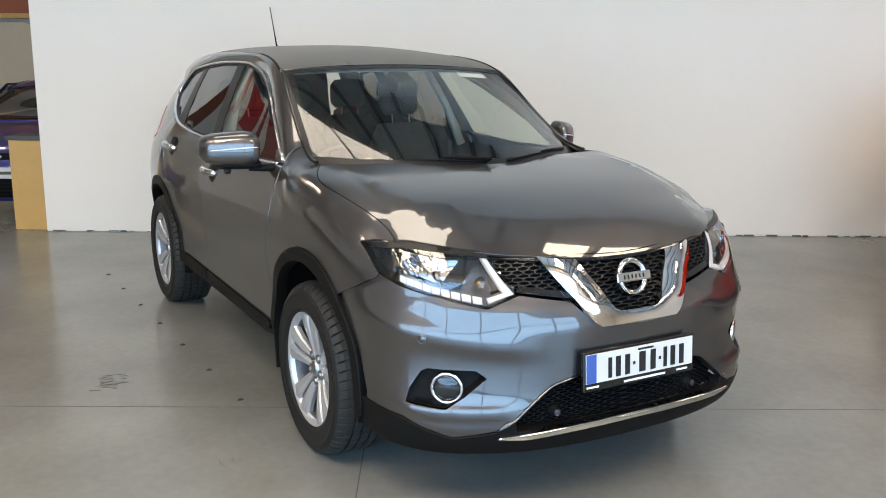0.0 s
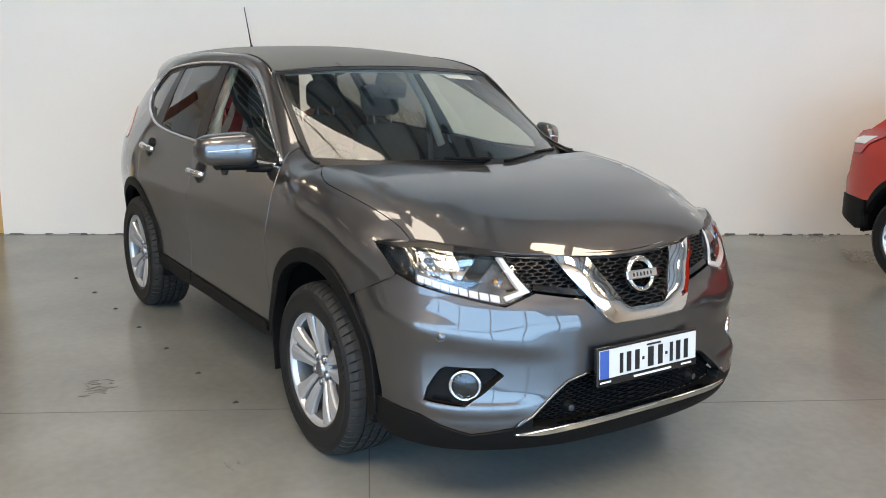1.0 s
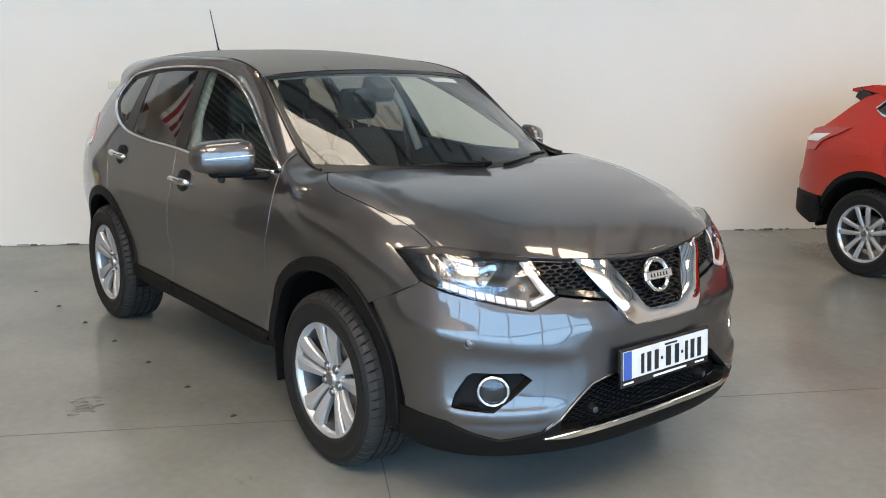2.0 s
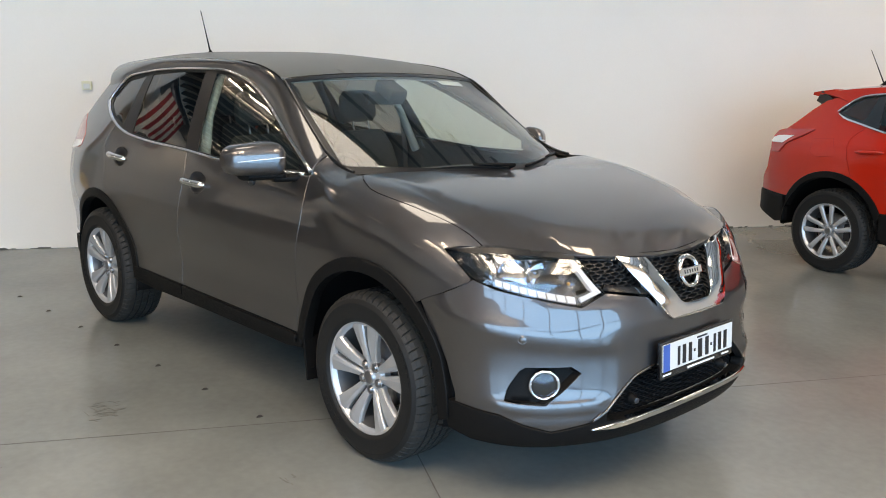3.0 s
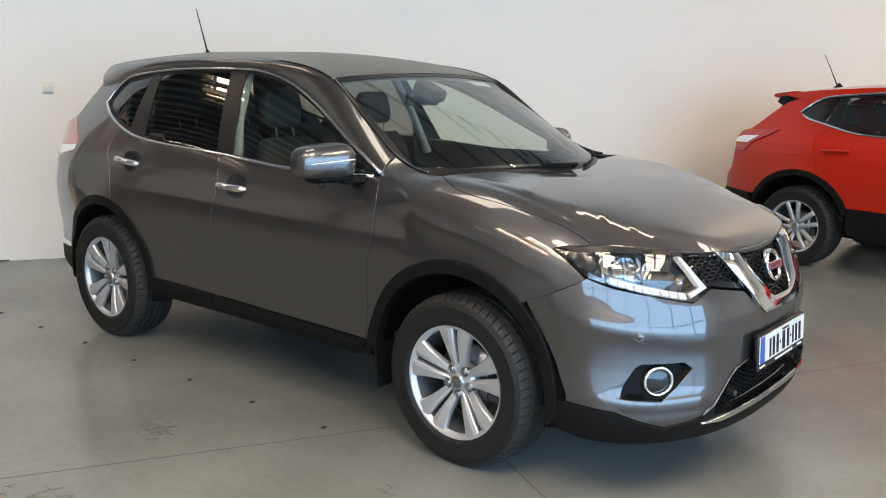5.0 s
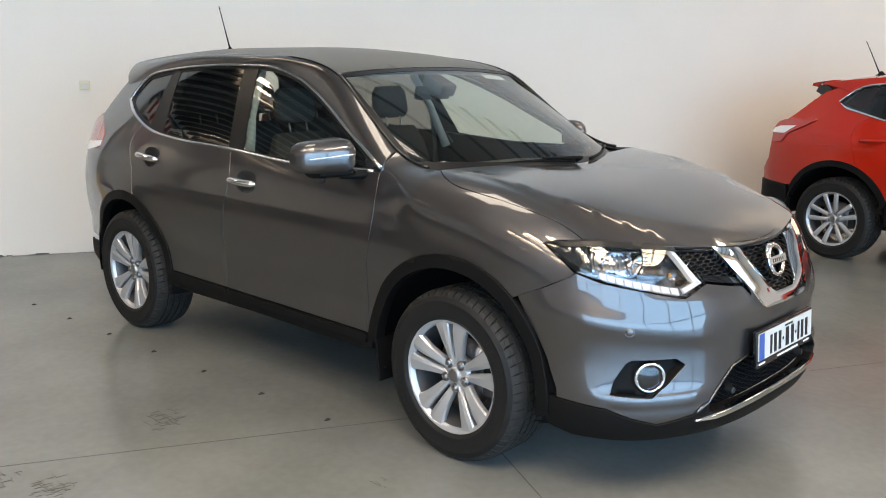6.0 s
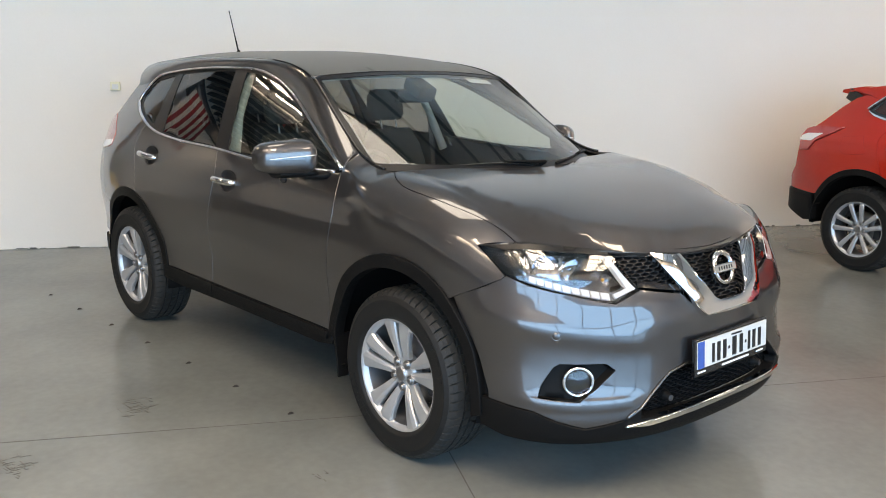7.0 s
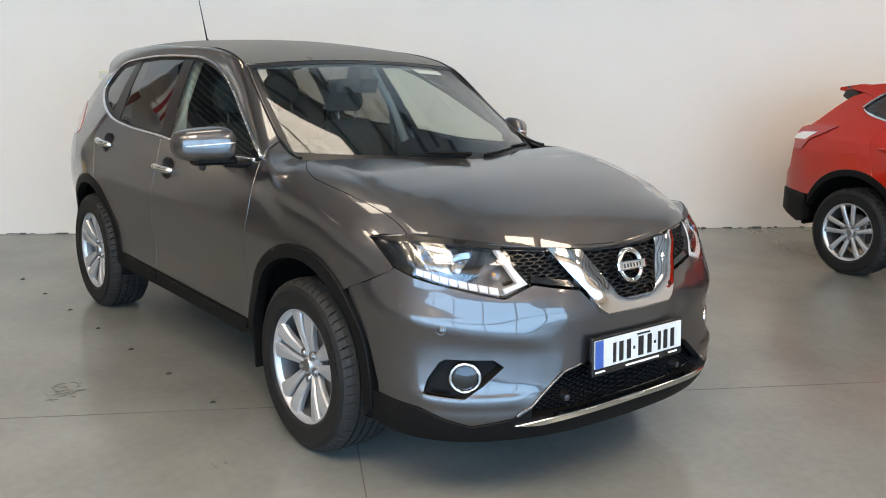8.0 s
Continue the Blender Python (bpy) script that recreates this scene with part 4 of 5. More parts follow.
for sg in (-1, 1):
    lamp_side(sg)
    # fog lamp in its black pocket
    def pocket(s, z, sg=sg):
        return front(sg * s, z) - np.array([.035, 0, 0])
    cut = [(-a, b) for a, b in fog_cut]
    bez = panel("fog_bezel", cut, pocket, CLAD, bumper, "black fog lamp surround", step=.03, gap=-.004, depth=.01, turn=sg < 0)
    o = np.array(dense(cut, .03))
    part("fog_wall", rings([(front(sg * o[:, 0], o[:, 1]) - np.array([.004, 0, 0])).tolist(), pocket(o[:, 0], o[:, 1]).tolist()]), CLAD, bez)
    q = front(np.array([sg * .598]), np.array([.511]))[0]
    m = pose(q[0] - .014, q[1] - sg * .006, q[2], 0, 0, sg * 40)
    bm = lathe([(.047, .0), (.049, .009), (.055, .011), (.061, .003), (.061, -.02), (.047, -.02), (.047, 0)], 40, "x")
    ring = part("fog_ring", bm, CHROME, bez, "chrome fog lamp ring")
    ring.matrix_basis = m
    part("fog_bowl", lathe([(.044, -.002), (.038, -.022), (.020, -.036), (.001, -.038)], 32, "x"), REFLECTOR, bez).matrix_basis = m
    part("fog_bulb", lathe([(.001, -.022), (.007, -.023), (.008, -.03), (.008, -.036)], 16, "x"), DARKMETAL, bez).matrix_basis = m
    part("fog_lens", lathe([(.001, .010), (.024, .008), (.044, .0)], 32, "x"), LENS, bez).matrix_basis = m

# windscreen with its dark edge band
def glass_edge(a):
    return [(-a, .01), (-a * .5, .004), (0, .002), (a * .5, .004), (a, .01), (a, .992), (0, .995), (-a, .992)]


scr = panel("windscreen", glass_edge(.985), screen, SCREEN, suv, "clear windscreen with a dark edge band", step=.04, gap=0, depth=.006, lift=.004)
hole = [(-.966, .080), (-.5, .060), (0, .055), (.5, .060), (.966, .080), (.962, .955), (0, .962), (-.962, .955)]
panel("screen_band", glass_edge(.998), screen, FRIT, scr, "black ceramic band", step=.04, gap=0, depth=.003, lift=.0060, holes=(hole,))
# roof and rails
panel("roof", [(.004, -.985), (.004, 0), (.004, .985), (.985, .985), (.985, -.985)], roof, ROOFPAINT, suv, step=.035, gap=0, depth=.02, turn=True)
for flip in (False, True):
    panel("roof_rail", [(-.509, .0), (-.62, .0), (-3.13, .0), (-3.18, .4), (-3.19, .97), (-.509, .97)], rail, PAINT, suv, step=.035, gap=0, depth=.02, flip=flip)
    xs = np.linspace(-1.0, -1.45, 14)
    part("roof_moulding", tube([(x, (1 if flip else -1) * float(ditch_y(x)), float(ditch_z(x)) - .001) for x in xs], .005, 6), CLAD, suv)
    xs = np.linspace(-.30, -1.0, 24)
    part("screen_moulding", tube([(x, (1 if flip else -1) * (float(ditch_y(x)) - .004), float(ditch_z(x)) + .004) for x in xs], .007, 6), GLOSSBLACK, suv)
part("header_moulding", tube([tuple(screen(np.array(s), np.array(1.0)) + np.array([-.004, 0, .003])) for s in np.linspace(-1, 1, 24)], .006, 6), GLOSSBLACK, suv)

# tail: spoiler, tailgate, lamps, rear bumper
def stern(y, z):
    w = spline([.25, .6, .95, 1.2, 1.5, 1.66], [-3.60, -3.68, -3.70, -3.60, -3.38, -3.30])(z)
    hw = spline([.25, .9, 1.2, 1.5, 1.66], [.74, .78, .74, .60, .52])(z)
    return np.stack([w + .16 * (np.abs(y) / hw) ** 4, y + 0 * z, z + 0 * y], -1)


panel("tailgate", [(-.70, .703), (.70, .703), (.70, .95), (.65, 1.2), (.53, 1.5), (.49, 1.62), (-.49, 1.62), (-.53, 1.5), (-.65, 1.2), (-.70, .95)], stern, PAINT, suv, turn=True, step=.05)
panel("rear_window", [(-.50, 1.22), (.50, 1.22), (.43, 1.55), (-.43, 1.55)], stern, TINTGLASS, suv, turn=True, step=.05, lift=.006)
panel("rear_bumper", [(-.70, .48), (.70, .48), (.70, .70), (-.70, .70)], stern, PAINT, suv, turn=True, step=.05)
panel("rear_valance", [(-.69, .32), (.69, .32), (.69, .478), (-.69, .478)], stern, CLAD, suv, "matt black rear valance", turn=True, step=.05)
for flip in (False, True):
    panel("tail_lamp", [(-3.33, 1.285), (-3.14, 1.165), (-3.13, 1.090), (-3.20, 1.070), (-3.54, 1.02), (-3.56, 1.12), (-3.50, 1.22)], side, PINKLENS, suv, "red and clear tail lamp", lift=.004, roll=.004, depth=.02, flip=flip, gap=.002)
    panel("tail_lamp_band", [(-3.14, 1.125), (-3.135, 1.092), (-3.20, 1.074), (-3.54, 1.024), (-3.56, 1.085)], side, WHITELENS, suv, lift=.007, roll=.002, depth=.005, flip=flip, gap=.002)
    panel("bumper_corner", [(-3.175, .46), (-3.30, .455), (-3.48, .44), (-3.44, .36), (-3.2, .30)], side, CLAD, suv, "matt black rear bumper corner", lift=.004, flip=flip)
bm = bmesh.new()
loops = []
for y in np.linspace(-.50, .50, 13):
    t = 1 - (abs(y) / .5) ** 3 * .85
    loops.append([(-3.14, y, 1.650 - .045 * (abs(y) / .5) ** 2.4), (-3.15 - .13 * t, y, 1.644 - .052 * (abs(y) / .5) ** 2.4), (-3.16 - .13 * t, y, 1.622 - .052 * (abs(y) / .5) ** 2.4), (-3.14, y, 1.570)])
part("spoiler", rings(loops, caps=True), PAINT, suv)

# door mirrors
def wing_mirror(sg, y_in, y_long):
    """A blunt housing on a short arm: painted cap, dark foot, clear indicator line, glass behind."""
    def ring(t, c, s_, grow=1.0):
        k = max((1 - abs(2 * t - 1) ** 4.6) ** .36, .34) * grow
        x = .112 * k * (1 - .22 * t) * math.copysign(abs(c) ** .62, c) * (1.0 if c > 0 else .45)
        up = .092 * (1 - .26 * t) if s_ > 0 else .078 * (1 - .16 * t)
        return (-.66 + x - .055 * t, sg * (y_in + y_long * t), 1.226 + up * k * math.copysign(abs(s_) ** .68, s_))
    turns = [(math.cos(a), math.sin(a)) for a in np.linspace(0, 2 * math.pi, 33)[:-1]]
    mir = part("door_mirror", rings([[ring(t, c, s_) for c, s_ in turns] for t in np.linspace(0, 1, 17)], caps=True), PAINT, suv, "grey door mirror with a clear indicator strip")
    foot = []
    for t in np.linspace(.02, .66, 10):
        foot.append([(-.655 + .062 * math.cos(a) * (1 - .45 * t ** 3) - .05 * t, sg * (y_in + y_long * t), 1.156 + (.018 + .006 * (1 - t)) * math.sin(a)) for a in np.linspace(0, 2 * math.pi, 15)[:-1]])
    part("mirror_base", rings(foot, caps=True), CLAD, mir)
    part("mirror_camera", lathe([(.001, -.012), (.012, -.012), (.016, -.004), (.018, .01)], 16, "z"), GLOSSBLACK, mir).matrix_basis = pose(-.66, sg * (y_in + .55 * y_long), 1.128)
    part("mirror_arm", tube([(-.60, sg * .795, 1.150), (-.62, sg * .84, 1.140), (-.645, sg * (y_in + .05), 1.142)], [.040, .036, .030], 10, flat=.55), CLAD, mir)
    line = [tuple(np.array(ring(t, 1.0, .06)) + (.001, 0, .006 - .016 * t)) for t in np.linspace(.10, .88, 14)]
    part("mirror_indicator", tube(line, [.002, .003, .004, .004, .0036, .0034, .003, .003, .003, .003, .0025, .0025, .0025, .002], 8, flat=.9), WHITELENS, mir, "clear indicator strip")
    part("mirror_glass", box(.006, y_long * .66, .098, (0, 0, 0), .02), CHROME, mir).matrix_basis = pose(-.725, sg * (y_in + y_long * .5), 1.226)
    sail = [(-.515, 1.168), (-.60, 1.168), (-.635, 1.20), (-.60, 1.215)]
    panel("mirror_sail", sail, side, GLOSSBLACK, mir, lift=.004, step=.03, flip=sg > 0)


wing_mirror(-1, .890, .265)
wing_mirror(1, .800, .140)

# wipers
for y0, y1 in ((-.04, -.45), (.56, .08)):
    pts = []
    for i in range(12):
        t = i / 11
        y = y0 + (y1 - y0) * t
        s0 = y / .66
        p = screen(np.array(s0), np.array(.030 + .022 * math.sin(math.pi * t)))
        pts.append((float(p[0]) + .01, y, float(p[2]) + .010))
    part("wiper_blade", tube(pts, .0065, 6), CLAD, suv)
    part("wiper_arm", tube([pts[0], (pts[0][0] + .02, pts[0][1] + .02, pts[0][2] + .015), tuple((np.array(pts[5]) + (.005, 0, .012)))], [.009, .009, .005], 6), CLAD, suv)

# roof aerial
part("aerial_foot", lathe([(.036, 0), (.034, .012), (.018, .030), (.008, .045), (.006, .05)], 20, "z"), CLAD, suv).matrix_basis = pose(-2.86, -.02, 1.672) @ Matrix.Diagonal((1.4, 1, 1, 1))
part("aerial_mast", tube([(-2.86, -.02, 1.70), (-2.91, -.026, 1.85), (-2.955, -.032, 1.985)], [.006, .0035, .003], 8), CLAD, suv)


# wheels
def make_wheel():
    """Tyre, rim with five pairs of spokes, cap, nuts and disc, round the y axis; the outside towards -y."""
    n = 540
    prof = [(.232, -.075), (.236, -.100), (.256, -.111), (.260, -.1145), (.266, -.114), (.300, -.118), (.318, -.117), (.322, -.119), (.326, -.1155), (.342, -.108), (.355, -.097), (.364, -.080)]
    grooves = (-.046, -.004, .038, .078)
    for gy in grooves:
        prof += [(.370, gy - .006), (.361, gy - .005), (.361, gy + .005), (.370, gy + .006)]
    prof += [(.367, .112), (.362, .130), (.346, .141), (.306, .144), (.264, .136), (.236, .115), (.232, .085)]
    loops = []
    for i, (r, a) in enumerate(prof):
        lp = []
        for k in range(n):
            rr = r
            if r > .350 and abs(a) > .055 and k % 9 == 0:
                rr -= .009
            elif r > .365 and k % 9 == 4 and abs(a) < .045:
                rr -= .007
            t = 2 * math.pi * (k + 42 * a) / n
            lp.append((rr * math.cos(t), a, rr * math.sin(t)))
        loops.append(lp)
    tyre_bm = rings(loops)
    tread_bm = tyre_bm.copy()
    outer = [[all(math.hypot(v.co.x, v.co.z) > .3415 for v in f.verts) for f in b.faces] for b in (tyre_bm, tread_bm)]
    bmesh.ops.delete(tyre_bm, geom=[f for f, o in zip(tyre_bm.faces, outer[0]) if o], context="FACES")
    bmesh.ops.delete(tread_bm, geom=[f for f, o in zip(tread_bm.faces, outer[1]) if not o], context="FACES")
    for f in tread_bm.faces:
        f.smooth = False
    # raised rings and plain bars on the sidewall
    bars = bmesh.new()
    for a0, cnt in ((0.2, 6), (3.4, 7)):
        for k in range(cnt):
            a = a0 + k * .115
            box(.022, .003, .030, (0, 0, 0), 0, bars, Matrix.Translation((.298 * math.cos(a), -.1175, .298 * math.sin(a))) @ Matrix.Rotation(-a + math.pi / 2, 4, "Y"))
    barrel = lathe([(.232, .09), (.226, .085), (.214, .04), (.212, -.04), (.222, -.080)], 72)
    rim_bm = lathe([(.222, -.080), (.226, -.090), (.234, -.0985), (.240, -.1035), (.246, -.1040), (.2490, -.1015), (.2490, -.092), (.236, -.08)], 96)
    # one spoke: wide and flat at the rim, narrow at the hub
    spoke = bmesh.new()
    loops = []
    for i in range(9):
        t = i / 8
        r = .038 + .199 * t
        w = .0140 + .019 * t + .012 * t ** 3
        y = -.062 - .034 * math.sin(math.pi * .5 * t) + .006 * (1 - t) ** 2
        d = .028
        o = w + .004 + .007 * t
        loops.append([(r, y + d, o - w * .96), (r, y + .007, o - w), (r, y + .001, o - w * .86), (r, y - .004, o - w * .40), (r, y + .001, o + w * .82), (r, y + .010, o + w), (r, y + d, o + w * .96)])
    rings(loops, caps=True, bm=spoke)
    for f in spoke.faces:
        f.smooth = False
    hub = lathe([(.001, -.078), (.028, -.078), (.031, -.074), (.034, -.066), (.062, -.060), (.078, -.050), (.080, -.02), (.04, 0)], 40)
    cap = lathe([(.001, -.0815), (.022, -.081), (.029, -.079), (.030, -.074)], 32)
    for f in hub.faces:
        f.smooth = False
    nut = lathe([(.001, -.060), (.009, -.060), (.011, -.057), (.011, -.046), (.016, -.050), (.0175, -.056), (.019, -.050), (.019, -.03)], 18)
    disc = lathe([(.05, .0), (.150, .0), (.150, .022), (.05, .022)], 48)
    cal = box(.06, .07, .15, (.145, .01, 0), .012)
    return tyre_bm, tread_bm, bars, rim_bm, barrel, spoke, hub, cap, nut, disc, cal


def wheel_set(thing, places, meshes, pairs, tyre_label):
    tyre_bm, tread_bm, bars, rim_bm, barrel, spoke, hub, cap, nut, disc, cal = meshes
    first = None
    for x, y, zz, flip, turn in places:
        m = pose(x, y, zz, 0, 0, 180 if flip else 0)
        if first is None:
            w = part("wheel", rim_bm, ALLOY, thing, "silver alloy wheel")
            kids = [part("tyre", tyre_bm, RUBBER, w, tyre_label), part("tyre_tread", tread_bm, TREAD, w, "dusty tread blocks, lightened for the front light on them"), tagged(part("tyre_lettering", bars, RUBBER, w), kind="stuff")]
            kids.append(part("barrel", barrel, BARREL, w, "dull inner barrel"))
            sp = part("spoke", spoke, ALLOY, w)
            mats = [Matrix.Rotation(radians(-a), 4, "Y") @ Matrix.Diagonal((1, 1, k, 1)) for a in pairs for k in (1, -1)]
            sp.matrix_basis = mats[0]
            kids += [sp] + [again("spoke", sp, w, q) for q in mats[1:]]
            kids += [part("hub", hub, ALLOY, w), part("centre_cap", cap, STEEL, w, "grey centre cap")]
            nn = part("wheel_nut", nut, STEEL, w)
            spots = [Matrix.Translation((.057 * math.cos(radians(a + 36)), -.011, .057 * math.sin(radians(a + 36)))) @ Matrix.Scale(1.1, 4) for a in pairs]
            nn.matrix_basis = spots[0]
            kids += [nn] + [again("wheel_nut", nn, w, q) for q in spots[1:]]
            kids += [part("brake_disc", disc, STEEL, w), part("brake_caliper", cal, DARKMETAL, w)]
            w.matrix_basis = m @ Matrix.Rotation(radians(turn), 4, "Y")
            first = (w, kids)
        else:
            w = again("wheel", first[0], thing, m @ Matrix.Rotation(radians(turn), 4, "Y"))
            w["label"] = "silver alloy wheel"
            for c in first[1]:
                o = again(c.name.split(".")[0], c, w, c.matrix_basis.copy())
                if o.name.startswith("tyre_lettering"):
                    o["kind"] = "stuff"
    return first


PAIRS = [k * 72 + 92 for k in range(5)]
wheel_set(suv, [(0, -.812, .360, False, 0), (-2.705, -.812, .360, False, 12), (0, .812, .360, True, 10), (-2.705, .812, .360, True, 50)], make_wheel(), PAIRS, "black road tyre")

# mud flaps and underbody
for sy in (-1, 1):
    o = part("mud_flap", box(.012, .19, .20, (0, 0, 0), .004), CLAD, suv)
    o.matrix_basis = pose(-.452, sy * .81, .325, 0, -8, 0)
part("underbody", box(3.6, 1.30, .10, (-1.35, 0, .30), .03), CLAD, suv)
part("engine_bay", box(1.0, 1.05, .45, (.32, 0, .62), .05), MESHBLACK, suv)

# ---- cabin
part("cabin_floor", box(2.9, 1.50, .06, (-1.80, 0, .42), .01), PLASTIC, suv)
part("dashboard", smooth_bm(rings([[(x, y, z - .02 * (abs(y) / .66) ** 3) for y in np.linspace(-.70, .70, 15)] for x, z in ((-.26, 1.10), (-.36, 1.128), (-.55, 1.135), (-.72, 1.12), (-.80, 1.08), (-.82, .98), (-.80, .80))], closed=False)), PLASTIC, suv, "dark dashboard")
bm = bmesh.new()
wc, ax = Vector((-.98, -.36, 1.03)), Matrix.Rotation(radians(-64), 3, "Y")
tube([wc + ax @ Vector((.185 * math.cos(a), .185 * math.sin(a), 0)) for a in np.linspace(0, 2 * math.pi, 33)], .015, 8, bm)
for a in (0.05, math.pi - .05, -math.pi / 2):
    tube([wc + ax @ Vector((.05 * math.cos(a), .05 * math.sin(a), -.01)), wc + ax @ Vector((.18 * math.cos(a), .18 * math.sin(a), 0))], .014, 6, bm)
sw = part("steering_wheel", bm, PLASTIC, suv)
part("steering_boss", box(.16, .15, .05, (0, 0, 0), .02), PLASTIC, sw).matrix_basis = Matrix.Translation(wc) @ ax.to_4x4()


def cushion(w, d, h, taper=.85):
    loops = []
    for i, t in enumerate(np.linspace(0, 1, 7)):
        k = (1 - abs(2 * t - 1) ** 5 * .25) * (1 + (taper - 1) * t)
        lp = []
        for a in np.linspace(0, 2 * math.pi, 25)[:-1]:
            c, s_ = math.cos(a), math.sin(a)
            lp.append((d / 2 * k * math.copysign(abs(c) ** .5, c), w / 2 * k * math.copysign(abs(s_) ** .5, s_), h * t))
        loops.append(lp)
    return rings(loops, caps=True)


for x, y, wide in ((-1.45, -.37, .50), (-1.45, .37, .50), (-2.32, -.40, .50), (-2.32, .40, .50), (-2.32, 0, .32)):
    s = part("car_seat", cushion(wide, .52, .20, 1.0), SEAT, suv, "dark cloth car seat")
    s.matrix_basis = pose(x + .22, y, .52)
    b = part("seat_back", cushion(wide, .15, .60), SEAT, s)
    b.matrix_basis = pose(-.28, 0, .14, 0, -17, 0)
    hr = part("headrest", cushion(.26, .10, .19, .92), SEAT, s)
    hr.matrix_basis = pose(-.475, 0, .775, 0, -10, 0)
    for py in (-.06, .06):
        part("headrest_post", tube([(-.44, py, .70), (-.465, py, .80)], .006, 6), STEEL, hr).matrix_basis = hr.matrix_basis.inverted()
# pillars and lining inside
for sy in (-1, 1):
    for xb, xt in ((-1.62, -1.75), (-2.46, -2.52)):
        part("pillar_trim", tube([(xb, sy * .78, 1.10), ((xb + xt) / 2, sy * .70, 1.35), (xt, sy * .58, 1.585)], [.055, .045, .05], 8, flat=.5), TRIM if xb > -2 else PLASTIC, suv, "pale pillar lining")
    part("screen_pillar_trim", tube([(-.52, sy * .668, 1.225), (-.76, sy * .640, 1.385), (-1.06, sy * .585, 1.545)], [.012, .022, .028], 8), PLASTIC, suv)
    part("door_lining", rings([[(x, sy * (float(side_y(np.array(x), np.array(z))) - .05), z) for x in np.linspace(-.55, -2.6, 20)] for z in (.45, .8, 1.0, 1.12)], closed=False), PLASTIC, suv)
    belt = [(-1.70, sy * .70, 1.42), (-1.66, sy * .72, 1.1), (-1.62, sy * .70, .75)]
    part("seat_belt", tube(belt, .022, 6, flat=.15), PLASTIC, suv)
lin = [(.02, -.94), (.02, .94), (.95, .94), (.95, -.94)]
panel("headlining", lin, lambda t, s_: roof(t, s_) - np.array([0, 0, .045]), TRIM, suv, "pale headlining", step=.10, gap=0, depth=.004, turn=True)
# rear-view mirror and camera pod
pod = part("rear_view_mirror", box(.035, .235, .075, (0, 0, 0), .018), PLASTIC, suv, "dark rear-view mirror")
pod.matrix_basis = pose(-.99, 0, 1.475, 0, 14, -6)
part("sensor_pod", box(.15, .12, .07, (-.94, 0, 1.515), .02, m=Matrix.Rotation(radians(24), 4, "Y")), PLASTIC, suv)
# papers behind the glass
pp = part("dash_paper", box(.30, .21, .002), PAPER, suv, "white paper sheet on the dashboard")
pp.matrix_basis = pose(-.40, -.43, 1.142, 3, 8, 12)
# pale label at the top of the screen
panel("screen_label", [(.52, .90), (.80, .90), (.80, .955), (.52, .955)], screen, PAPER, scr, "white label inside the windscreen", step=.05, lift=-.008, depth=.002)



# ---- the red car's own surfaces: x forward from its rear axle
red_plan = spline([-.86, -.80, -.66, -.40, -.1, .4, 1.4, 2.6, 3.0, 3.3, 3.48], [.60, .70, .785, .85, .882, .893, .893, .890, .86, .78, .60])
red_low = spline([.15, .25, .40, .60, .80, .95, 1.05], [.90, .955, .975, .980, 1.0, .995, .965])
red_edge = spline([-.86, -.5, 0, .8, 1.6, 2.2, 2.8], [.46, .50, .545, .575, .55, .50, .46])
red_up = spline([1.05, 1.12, 1.3, 1.45, 1.56], [1, .85, .45, .15, 0])


def red_y(x, z):
    flare = .014 * (np.exp(-((np.hypot(x, z - .345) - .42) / .09) ** 2) + np.exp(-((np.hypot(x - 2.646, z - .345) - .42) / .09) ** 2))
    low = red_plan(x) * red_low(z) + flare * (z < 1.0)
    wide = red_plan(x) * .965
    return np.where(z <= 1.05, low, red_edge(x) + (wide - red_edge(x)) * red_up(z))


def red_side(x, z):
    return np.stack([x + 0 * z, -red_y(x, z), z + 0 * x], -1)

# ---- the red car
RED_AT = pose(-.2125, 5.111, 0, 0, 0, -10)
crossover = tagged(empty("crossover_car"), "bright red crossover car with black cladding beside the wall", "car")
RT = curve([(-.14, 1.323), (-.06, 1.40), (.03, 1.452), (.22, 1.482), (.68, 1.518), (1.25, 1.500), (1.70, 1.375), (2.25, 1.10)])
RB = curve([(-.14, 1.323), (-.05, 1.275), (.116, 1.238), (.40, 1.178), (.60, 1.163), (.95, 1.160), (1.6, 1.125), (2.25, 1.10)])
red_edge_z = spline([-.42, -.2, 0, .66, 1.2, 1.55, 2.25, 2.4, 2.7, 3.2, 3.46], [1.465, 1.50, 1.522, 1.560, 1.545, 1.475, 1.125, 1.06, 1.01, .88, .70])
red_mid_z = spline([-.42, 0, .6, 1.2, 1.5, 2.40, 2.6, 3.0, 3.3, 3.46], [1.495, 1.555, 1.598, 1.588, 1.555, 1.10, 1.075, 1.02, .92, .74])


def red_top(x, s):
    e, ze = red_y(x, red_edge_z(x)), red_edge_z(x)
    return np.stack([x + 0 * s, s * e, ze + (red_mid_z(x) - ze) * (1 - np.abs(s) ** 2.4)], -1)


def red_stern(y, z):
    w = spline([.25, .45, .60, .75, .95, 1.1, 1.3, 1.5], [-.72, -.84, -.88, -.80, -.76, -.71, -.50, -.34])(z)
    return np.stack([w + .13 * (np.abs(y) / .72) ** 4, y + 0 * z, z + 0 * y], -1)


def red_nose(y, z):
    w = spline([.2, .4, .6, .8, .95], [3.40, 3.50, 3.52, 3.47, 3.38])(z)
    return np.stack([w - .30 * (np.abs(y) / .75) ** 3, y + 0 * z, z + 0 * y], -1)


